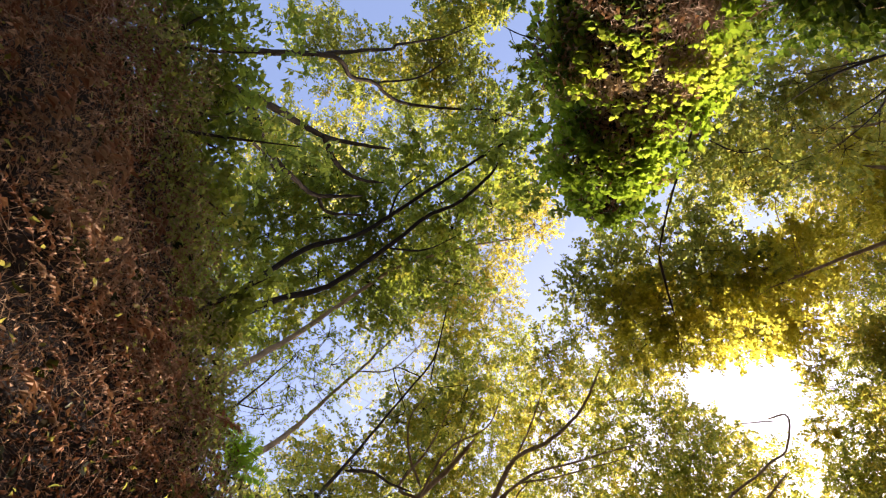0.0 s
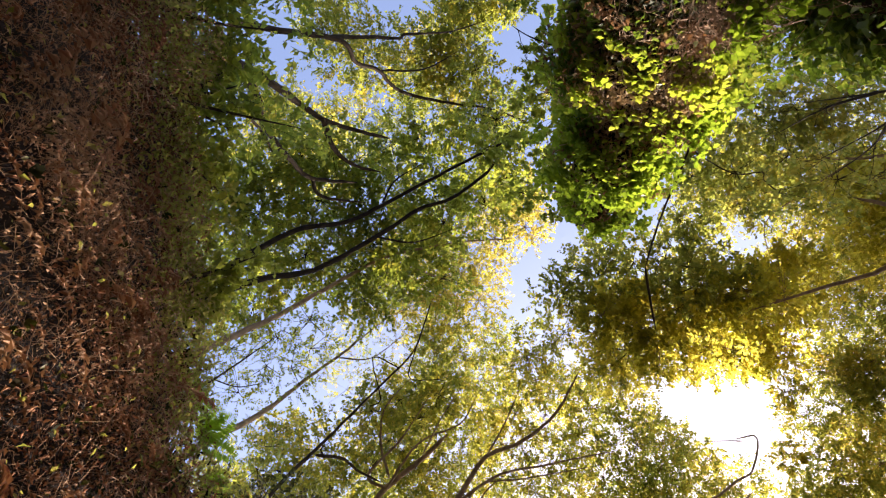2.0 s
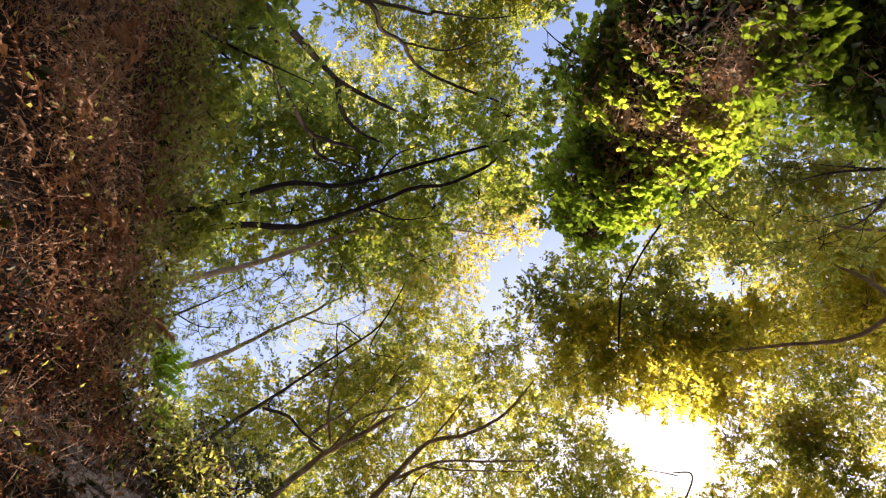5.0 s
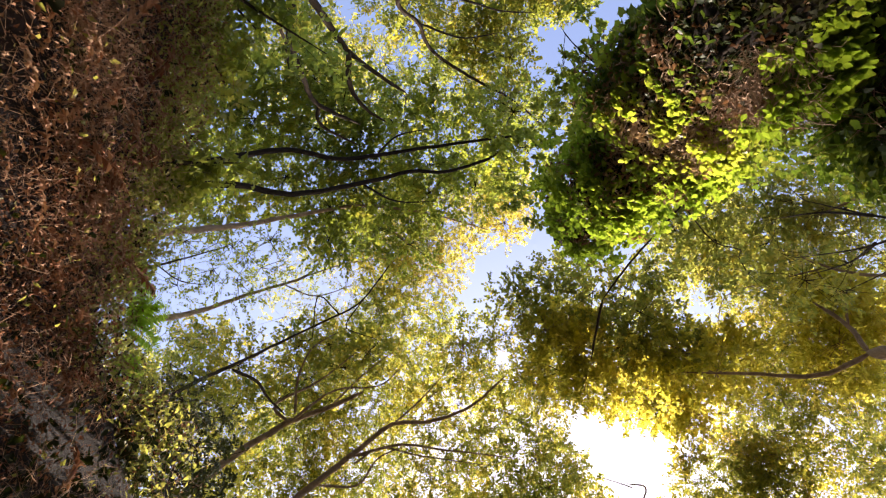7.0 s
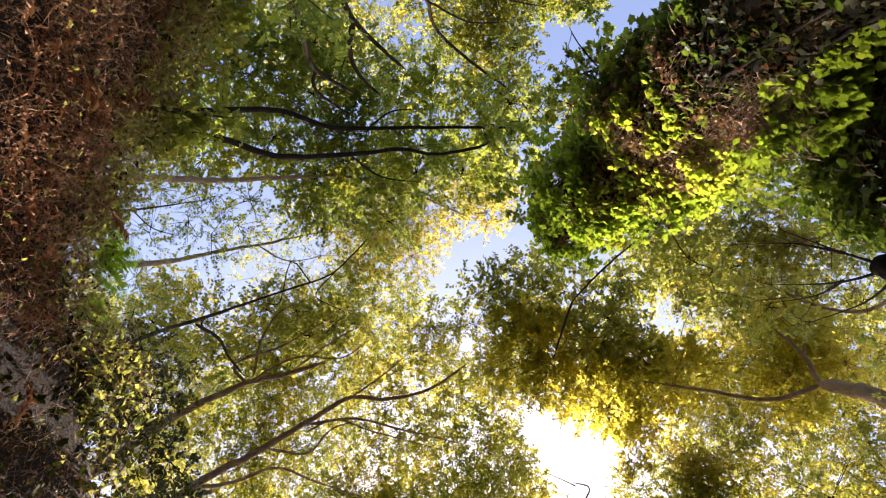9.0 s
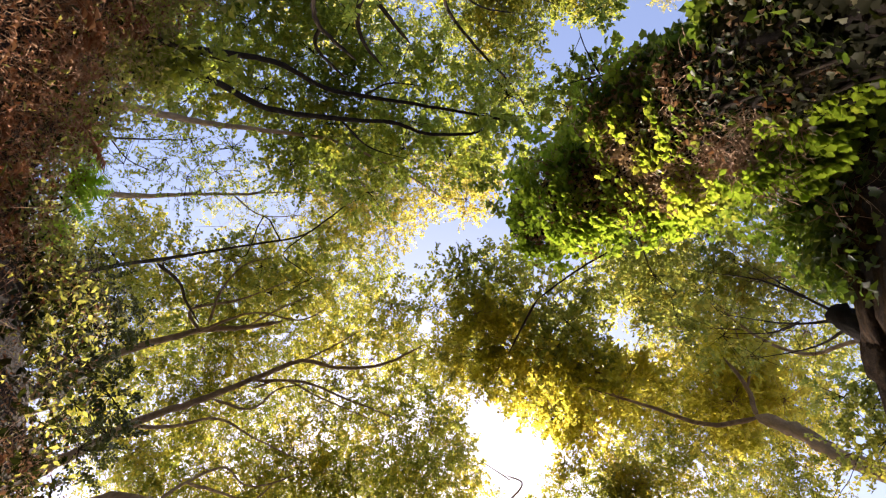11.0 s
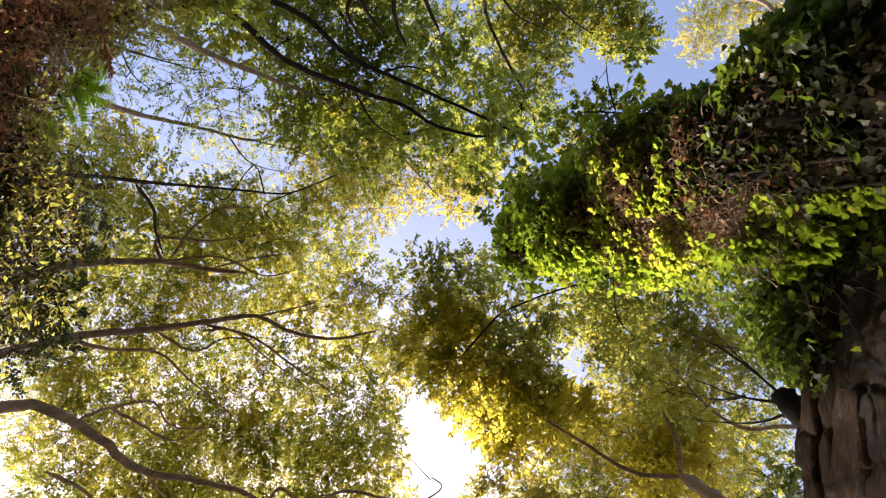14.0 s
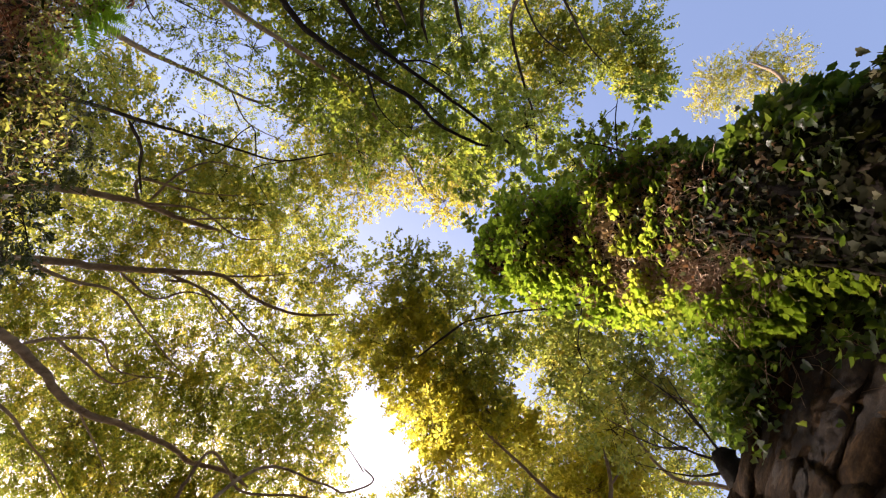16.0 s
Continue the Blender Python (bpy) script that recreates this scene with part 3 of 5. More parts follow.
# straight trunk
tree("slender grey-brown tree with straight trunk and yellowing leaves", "yellow",
     limbs=[[(-3.34, -0.22, 6.36, 0.06), (-3.44, -0.29, 6.78, 0.058), (-3.53, -0.36, 7.7, 0.053), (-3.46, -0.45, 8.73, 0.048), (-3.11, -0.64, 10.06, 0.042), (-2.61, -0.77, 11.15, 0.036), (-1.73, -0.62, 12.55, 0.029), (-0.89, -0.33, 13.64, 0.024)]]
            + [[(-2.6, -0.77, 11.12, 0.029), (-2.4, -0.3, 12.24, 0.021), (-1.9, 0.34, 13.64, 0.01)]],
     clumps=[(-2.02, -0.44, 14.66, 0.56), (-3.28, -0.19, 15.47, 0.68), (-0.64, -1.11, 15.63, 0.55), (-3.09, -1.25, 16.21, 0.48), (-3.97, -1.02, 16.13, 0.59), (-2.36, 0.01, 14.76, 0.7),
                (-3.75, -0.1, 14.75, 0.68), (-1.39, -0.58, 15.64, 0.48), (-2.15, -1.17, 14.61, 0.52), (-2.33, 0.61, 15.64, 0.65), (-1.31, -1.28, 14.14, 0.59), (-1.77, 0.07, 16.08, 0.51),
                (-4.01, -0.55, 14.47, 0.66), (-2.76, -0.63, 15.6, 0.66), (-2.86, 0.33, 14.8, 0.68), (-0.59, -0.47, 14.55, 0.47), (-0.55, -1.32, 14.96, 0.51), (-0.34, -1.09, 13.78, 0.52)], thick=0.68)

# pale trunk
tree("slender pale tree with a sparse airy yellow crown", "sparse",
     limbs=[[(-3.65, 0.51, 6.64, 0.044), (-4.24, 0.61, 8.79, 0.038), (-4.35, 0.52, 10.38, 0.033), (-4.14, 0.36, 12.13, 0.028), (-4.06, 0.11, 12.8, 0.026)]]
            + [[(-4.13, 0.36, 12.1, 0.02), (-3.58, 0.16, 13.02, 0.013), (-2.89, 0.12, 13.92, 0.007)]]
            + [[(-4.37, 0.44, 11.68, 0.02), (-4.08, 0.74, 12.54, 0.014), (-3.53, 0.57, 13.64, 0.007)]],
     clumps=[(-5, 1.12, 15.18, 0.6), (-3.76, 1.08, 15.97, 0.48), (-4.2, 0.71, 14.7, 0.62), (-5.19, 0.1, 15.62, 0.54), (-6.6, 0.21, 16.5, 0.65), (-6.22, 1.45, 15.81, 0.63),
                (-3.3, 0.5, 16.07, 0.68), (-3.94, 0.29, 15.92, 0.71), (-4.14, 1.68, 15.1, 0.68), (-5.54, 0.69, 15.24, 0.53), (-3.17, 1.47, 15.93, 0.69), (-6.77, 0.86, 16.16, 0.52),
                (-4.84, 1.76, 15.25, 0.7)], thick=0.8)

# sapling against the sky
tree("small-leaved sapling with sparse dark leaves against the sky", "speck",
     limbs=[[(-3.32, 0.05, 6.08, 0.014), (-3.59, -0, 7.01, 0.011), (-3.74, -0.09, 7.94, 0.008), (-3.76, -0.21, 8.88, 0.005)]]
            + [[(-3.54, -0, 6.92, 0.008), (-3.74, 0.18, 7.61, 0.006), (-3.82, 0.27, 8.32, 0.004)]],
     clumps=[(-3.75, 0.09, 8.31, 0.39), (-4.84, 0.29, 9.29, 0.42), (-4.68, -0.2, 8.64, 0.44), (-4.44, -0.22, 10.12, 0.43), (-4.72, -0.42, 9.96, 0.42), (-3.75, 0.11, 9.58, 0.45),
                (-4.28, -0.28, 8.59, 0.43), (-4.75, 0.19, 8.45, 0.3), (-3.16, -0.22, 8.61, 0.42), (-3.62, 0.23, 8.61, 0.41), (-5.03, 1.22, 9.86, 0.31), (-4.74, 0.99, 8.45, 0.34),
                (-4.89, 1.34, 9.13, 0.36), (-5.39, 0.98, 9.89, 0.3)])

# dark thin
tree("thin dark curved tree leaning out from the bank under taller crowns", "green",
     limbs=[[(-3.85, 1.41, 6.64, 0.032), (-3.97, 1.43, 7.46, 0.029), (-3.97, 1.38, 8.2, 0.027), (-3.75, 1.26, 9.32, 0.023), (-3.31, 1.03, 10.46, 0.019), (-2.91, 0.83, 11.19, 0.017), (-2.67, 0.48, 11.73, 0.015), (-2.52, 0.2, 12.1, 0.014)]]
            + [[(-3.89, 1.38, 8.88, 0.029), (-3.78, 1.63, 9.31, 0.025), (-3.78, 1.93, 9.62, 0.022), (-3.7, 2.28, 10, 0.018)]],
     clumps=[(-5.34, 2.32, 13.58, 0.54), (-7.47, 3.45, 13.83, 0.64), (-8.34, 3.01, 13.11, 0.53), (-4.61, 2.49, 11.67, 0.49), (-3.78, 1.62, 12.29, 0.64), (-4.71, 2.51, 13.58, 0.55),
                (-6.28, 2.82, 13.77, 0.54), (-5.41, 1.89, 11.92, 0.65), (-6.24, 1.98, 11.77, 0.63), (-6.76, 1.44, 12.98, 0.48), (-3.39, 1.99, 11.94, 0.53), (-7.99, 2.32, 13.01, 0.62),
                (-6.42, 2.55, 12.56, 0.55), (-6.86, 3.07, 11.96, 0.47), (-9.09, 1.96, 14.21, 0.62), (-6.84, 2.48, 11.8, 0.66), (-3.06, 1.76, 12.19, 0.52), (-4.34, 2.9, 13.7, 0.62)]
             + [(-6.3, 1.61, 13.11, 0.59), (-4.11, 1.52, 11.56, 0.46), (-6.25, 3.14, 13.14, 0.63)], bark=BARK_DARK, thick=0.85)

# tree with long pale limbs
tree("broad tree with long pale limbs and green-gold leaves", "green",
     limbs=[[(-4.85, 3.34, 7.48, 0.088), (-4.86, 3.25, 8.42, 0.078), (-4.74, 3.06, 9.14, 0.069), (-4.48, 2.82, 9.85, 0.061), (-3.96, 2.58, 10.67, 0.052), (-3.48, 2.49, 11.21, 0.046), (-3.02, 2.35, 11.68, 0.04)]]
            + [[(-3.91, 2.55, 10.56, 0.034), (-4.21, 2.31, 10.8, 0.03), (-3.67, 2.08, 11.34, 0.02), (-3.05, 1.62, 11.96, 0.01)]]
            + [[(-3.91, 2.55, 10.56, 0.029), (-3.35, 2.2, 11.14, 0.021), (-2.72, 2.24, 11.6, 0.015), (-2.32, 1.94, 11.96, 0.01)]]
            + [[(-3.8, 2.42, 10.56, 0.027), (-3.87, 1.91, 10.96, 0.021), (-3.71, 1.5, 11.29, 0.015), (-3.26, 1.26, 11.68, 0.008)]]
            + [[(-3.26, 2.32, 10.84, 0.022), (-2.88, 1.97, 11.42, 0.014), (-2.43, 1.67, 11.96, 0.007)]],
     clumps=[(-4.63, 3.01, 15.63, 0.61), (-6.27, 4.98, 14.32, 0.73), (-5.25, 3.86, 14, 0.72), (-4.13, 2, 14.75, 0.53), (-7.62, 6.43, 16.2, 0.7), (-2.45, 2.15, 15.17, 0.72),
                (-2.83, 1.65, 14.19, 0.71), (-8.98, 7.01, 15.74, 0.52), (-4.47, 3.78, 14.02, 0.63), (-9.41, 6.39, 15.83, 0.5), (-8.09, 6.03, 15.55, 0.59), (-7.15, 4.27, 15.72, 0.51),
                (-5.21, 2.81, 14.3, 0.63), (-9.36, 5.24, 15.52, 0.65), (-3.27, 3.1, 15.36, 0.51), (-4.52, 3.49, 14.87, 0.74), (-3.23, 2.52, 15.95, 0.68), (-2.35, 1.65, 16.04, 0.60)]
             + [(-8.69, 5.48, 15.69, 0.51), (-3.4, 3.02, 13.8, 0.74), (-7.44, 4.61, 14.39, 0.72), (-7.57, 6.4, 14.73, 0.58), (-4.53, 2.11, 14.35, 0.6), (-6.41, 4.39, 14.01, 0.56),
                (-3.00, 0.74, 14.71, 0.52), (-7.48, 4.35, 15.15, 0.69), (-6.6, 3.97, 16, 0.56), (-6.61, 4.83, 15.83, 0.64), (-3.48, 1.29, 14.69, 0.52), (-3.84, 2.48, 15.14, 0.69),
                (-9.38, 5.66, 15.07, 0.69), (-5.2, 4.61, 13.89, 0.59), (-8.04, 5.91, 14.6, 0.71), (-7.11, 5.14, 14.64, 0.61), (-1.50, 1.88, 13.62, 0.67), (-2.75, 2.9, 15.64, 0.63)]
             + [(-3.52, 0.76, 15.36, 0.72), (-5.08, 3.49, 14.4, 0.6), (-3.76, 2.03, 15.76, 0.74), (-5.09, 4.49, 14.73, 0.7)], thick=0.85)

# spreading tree
tree("large spreading tree with a forked brown trunk and many crooked boughs", "green",
     limbs=[[(-4.62, 4.13, 7.48, 0.098), (-4.44, 3.98, 8.19, 0.086), (-4.2, 3.8, 8.72, 0.076), (-3.88, 3.54, 9.26, 0.067), (-3.33, 3.27, 9.88, 0.057), (-2.8, 2.95, 10.4, 0.048), (-2.32, 2.67, 10.82, 0.041), (-1.82, 2.73, 11.13, 0.035), (-1.18, 2.6, 11.53, 0.029), (-0.58, 2.18, 11.96, 0.021)]]
            + [[(-3.95, 3.61, 9.16, 0.037), (-3.62, 3.71, 9.74, 0.031), (-3.25, 3.69, 10.32, 0.026), (-2.82, 4.05, 10.83, 0.02), (-2.5, 4.29, 11.18, 0.017), (-1.98, 4.65, 11.68, 0.012)]]
            + [[(-2.87, 3.03, 10.42, 0.033), (-2.24, 3.02, 10.92, 0.026), (-1.71, 3.22, 11.29, 0.021), (-1.14, 3.42, 11.67, 0.016), (-0.42, 3.67, 12.1, 0.01)]]
            + [[(-3.3, 3.29, 10, 0.027), (-2.8, 3.43, 10.34, 0.021), (-2.55, 3.14, 10.61, 0.016), (-2.21, 3.03, 10.84, 0.012)]]
            + [[(-2.32, 2.67, 10.84, 0.024), (-1.99, 2.45, 11.39, 0.017), (-1.63, 2.12, 11.96, 0.01)]]
            + [[(-2.85, 3.14, 10.42, 0.022), (-2.49, 2.99, 10.68, 0.019), (-2.02, 3.2, 10.97, 0.015), (-1.53, 3.38, 11.25, 0.012), (-0.74, 3.66, 11.68, 0.007)]],
     clumps=[(-1.9, 3.67, 15.89, 0.72), (-2.7, 5.09, 13.19, 0.68), (-4.67, 7.06, 15.61, 0.69), (-1.58, 2.51, 14.15, 0.62), (-1.75, 4.15, 14.37, 0.55), (-6.16, 7.17, 14.1, 0.57),
                (-5.59, 6.45, 15.64, 0.58), (-3.71, 5.02, 15.12, 0.57), (0.01, 4.94, 14.02, 0.63), (-4.41, 6, 15.57, 0.51), (-0.75, 3.22, 13.39, 0.52), (-2.31, 4.37, 13.37, 0.72),
                (-1.21, 5.24, 15.32, 0.74), (-0.17, 3.12, 15.07, 0.66), (-6.07, 6.17, 13.58, 0.55), (-1.19, 3.08, 15.1, 0.51), (-0.21, 4.09, 13.31, 0.71), (-7.28, 7.85, 15.11, 0.71)]
             + [(-5.44, 7.11, 14.7, 0.57), (-6.12, 6.84, 15.51, 0.68), (-2.55, 3.23, 13.22, 0.62), (-0.73, 4.04, 13.66, 0.72), (-6.19, 6.06, 14.37, 0.74), (-3.34, 4.58, 15.57, 0.74),
                (-2.23, 3.66, 13.26, 0.75), (-2.62, 5.7, 15.17, 0.71), (-0.14, 3.41, 14.41, 0.61), (-3.37, 5.56, 13.82, 0.65), (-0.89, 5.64, 14.92, 0.52), (-4.32, 4.84, 14.24, 0.67),
                (-4.66, 6.01, 14.75, 0.75), (-1.8, 5.13, 14.96, 0.54), (-5.33, 5.33, 14.03, 0.57), (-0.44, 5.15, 14.8, 0.55), (-2.11, 2.82, 13.39, 0.51), (-3.82, 4.13, 15.59, 0.58)]
             + [(-4.14, 4.4, 14.8, 0.7), (-1.77, 5.58, 14.21, 0.6), (-7.05, 6.65, 13.92, 0.71), (-5.85, 6.72, 14.19, 0.54), (-4.55, 6.22, 13.7, 0.69), (-5.25, 5.81, 15.46, 0.66),
                # outer clumps of the next rows stand out of view, added to block sun
                (-1.28, 4.07, 14.93, 0.6), (-3.05, 7.41, 14.47, 0.8), (-0.26, 8.03, 14.45, 0.63), (-3.54, 6.7, 15.84, 0.81), (-1.25, 7.16, 13.41, 0.58), (-1.71, 5.67, 13.43, 0.6),
                (-0.27, 5.99, 14.61, 0.75), (-2.92, 9.14, 15.96, 0.62), (-1.81, 8.46, 14.25, 0.82), (-2.22, 7.21, 14.4, 0.61), (0.03, 7.41, 15.90, 0.74), (-3.34, 8.59, 14.09, 0.82)]
             + [(-0.9, 6.83, 14.32, 0.69), (-2.82, 7.2, 15.81, 0.72), (-1.07, 6.4, 15.64, 0.58), (-0.79, 7.87, 13.43, 0.61), (-3.85, 8.89, 15.79, 0.79),
                (-3.47, 6.72, 14.31, 0.58), (-0.32, 7.03, 13.96, 0.62), (-3.63, 14.23, 15.26, 0.81), (-0.99, 9.69, 15.01, 0.73), (-0.53, 14.73, 15.25, 0.92), (-4.76, 9.91, 15.58, 0.77),
                (0.94, 10.35, 15.38, 0.8), (0.42, 11.39, 14.03, 0.66), (2.05, 8.8, 14.45, 0.64), (1.89, 9.33, 14.08, 0.83), (0.4, 9.97, 13.48, 0.56), (1.93, 12.55, 14.91, 0.63)]
             + [(0.44, 8.2, 13.55, 0.65), (0.95, 11.48, 13.6, 0.62), (1.39, 12.15, 15.88, 0.66), (2.28, 12.21, 15.72, 0.57)]
             + [(1.10, 5.70, 13.95, 0.60), (0.22, 5.32, 13.86, 0.70), (0.37, 4.73, 14.58, 0.45), (0.13, 4.27, 14.97, 0.30), (0.30, 6.09, 13.74, 0.70), (0.57, 5.69, 14.94, 0.60), (0.95, 5.34, 14.86, 0.35), (1.01, 5.74, 13.36, 0.60)], thick=0.82)

# old tree
tree("old tree with a heavy curving bough and knotted dark side branches", "green",
     limbs=[[(-3.76, 4.21, 8.32, 0.088), (-3.46, 4.3, 8.77, 0.082), (-3.1, 4.55, 9.18, 0.076), (-2.53, 5.02, 9.73, 0.068), (-1.94, 5.09, 10.24, 0.06), (-1.32, 5.15, 10.69, 0.054), (-0.92, 5.28, 10.95, 0.05), (-0.44, 5.22, 11.28, 0.045), (0.01, 5.34, 11.54, 0.042)]]
            + [[(-3.34, 4.46, 9.16, 0.032), (-3.29, 4.46, 9.75, 0.028), (-3.05, 4.49, 10.53, 0.024), (-2.83, 4.92, 11, 0.021), (-2.52, 5.03, 11.52, 0.018), (-2.18, 4.97, 12.1, 0.014)]]
            + [[(-3.28, 4.44, 9.72, 0.034), (-3.01, 4.8, 10.38, 0.028), (-2.67, 5.15, 11.04, 0.021), (-2.5, 5.03, 11.68, 0.014)]]
            + [[(-0.58, 4.72, 8.88, 0.032), (-0.66, 4.45, 9.1, 0.029), (-0.68, 4.12, 9.35, 0.027), (-0.38, 4.24, 9.51, 0.025), (-0.02, 4.45, 9.7, 0.023), (0.57, 4.22, 10.05, 0.02), (1.02, 4.1, 10.28, 0.018)]]
            + [[(-3.3, 5.08, 8.88, 0.034), (-3, 5.45, 9.44, 0.029), (-2.76, 5.86, 9.85, 0.024), (-2.4, 6.32, 10.33, 0.019), (-2.01, 6.93, 10.84, 0.014)]]
            + [[(-2.53, 5.17, 10, 0.024), (-2.21, 5.94, 10.81, 0.018), (-1.78, 6.84, 11.68, 0.012)]],
     clumps=[(-5.47, 10.82, 15.58, 0.56), (-1.71, 7.59, 12.92, 0.68), (-5.65, 9.25, 14.48, 0.58), (-0.17, 7.07, 13.47, 0.68), (-7.07, 8.99, 15.31, 0.57), (-4.11, 11.75, 15.41, 0.73),
                (-4.81, 8.05, 14.97, 0.74), (-2.68, 8.92, 12.97, 0.59), (-4.81, 7.84, 15.64, 0.56), (-2.54, 7.98, 13.58, 0.74), (-1.14, 6.01, 13.43, 0.72), (-4.35, 7.95, 13.75, 0.5),
                (-3.39, 8.88, 14.81, 0.57), (-0.74, 7.04, 13.29, 0.7), (-1.5, 7.27, 14.42, 0.69), (-5.58, 7.91, 13.82, 0.71), (-0.42, 7.35, 12.8, 0.51), (-1, 8.22, 13.79, 0.57)]
             + [(-3.92, 7.6, 15.3, 0.73), (-3.71, 9.6, 13.77, 0.7), (-3.11, 5.63, 12.77, 0.63), (-2.18, 10.47, 15.51, 0.65), (-2.46, 7.56, 15.48, 0.62), (-2.63, 8.55, 15.37, 0.75),
                (-2.44, 8.63, 13.31, 0.54), (-1.93, 5.77, 13.59, 0.65), (-4.9, 10.77, 14.77, 0.61), (-0.48, 7.61, 15.4, 0.56), (-3.27, 7.6, 14.53, 0.57), (-5.38, 7.62, 14.78, 0.56),
                (-0.23, 5.56, 13.3, 0.6), (-4.57, 9.16, 14.35, 0.59), (-0.08, 5.62, 14.16, 0.68), (-4.3, 10.98, 13.93, 0.54), (-3.37, 8.05, 13.07, 0.74), (-3.4, 7.59, 15.58, 0.7)]
             + [(-3.01, 10.07, 13.62, 0.73), (-5.13, 8.55, 14.3, 0.72), (-1.63, 9.53, 15.14, 0.63), (-0.88, 6.62, 15.59, 0.57), (-3.19, 7.15, 12.87, 0.69), (-3.24, 9.35, 14.55, 0.63),
                (-2, 8.14, 15.15, 0.7), (-5.35, 9.49, 13.9, 0.66), (-2.56, 5.56, 13.43, 0.6), (-1.57, 6.12, 14.99, 0.74), (-3.75, 8.56, 13.02, 0.67), (-3.83, 7.2, 13.76, 0.62),
                (-6.74, 9.57, 15.46, 0.53), (-5.47, 8.53, 15.21, 0.59), (-1.21, 7.12, 13.02, 0.67), (0.15, 7.26, 14.8, 0.66), (-2.88, 7.64, 13.73, 0.63), (-5.71, 7.75, 14.44, 0.66)]
             + [(-2.21, 8.43, 13.64, 0.6)], thick=0.78)

# upper limbs
tree("grey-limbed tree forking low above the bank with green-gold leaves", "green",
     limbs=[[(-2.2, -2.56, 6.22, 0.044), (-2.18, -2.56, 7.21, 0.037), (-2.46, -2.37, 7.85, 0.032), (-2.57, -2.1, 8.48, 0.027), (-2.56, -1.89, 8.9, 0.024), (-2.22, -1.74, 9.58, 0.019)]]
            + [[(-2.06, -2.59, 6.22, 0.05), (-2.12, -2.66, 7.67, 0.038), (-2.09, -2.46, 8.75, 0.029), (-1.86, -2.32, 9.48, 0.023), (-1.65, -2.21, 10, 0.019)]]
            + [[(-2, -2.36, 8.46, 0.035), (-2.15, -2.08, 8.99, 0.026), (-2.06, -1.88, 9.38, 0.02), (-1.89, -1.77, 9.72, 0.014)]]
            + [[(-2.55, -2.6, 7.48, 0.022), (-2.69, -2.52, 8.24, 0.016), (-2.9, -2.36, 8.88, 0.012)]]
            + [[(-2.6, -1.92, 9.02, 0.024), (-2.66, -1.71, 9.28, 0.02), (-2.28, -1.48, 9.86, 0.011)]],
     clumps=[(-5.06, -5.25, 18.35, 0.6), (-5.51, -6.04, 17.89, 0.63), (-3.42, -4.69, 16.45, 0.66), (-5.77, -4.36, 16.4, 0.64), (-6.85, -5.47, 16.9, 0.55), (-3.69, -3.49, 15.24, 0.67),
                (-3.16, -4.02, 16.82, 0.66), (-5.04, -3.77, 16.8, 0.65), (-5.57, -5.05, 16.4, 0.56), (-3.81, -4.71, 15.43, 0.61), (-2.4, -3.7, 16.45, 0.75), (-5.8, -6.06, 16.79, 0.54),
                (-4.72, -4.41, 16.6, 0.53), (-5.87, -6.25, 15.89, 0.73), (-4.76, -5.71, 17.33, 0.72), (-5.58, -5.58, 16.18, 0.68), (-5.57, -5.03, 17.19, 0.6), (-5.05, -6.01, 15.88, 0.71)], bark=BARK_DARK, thick=1.15)

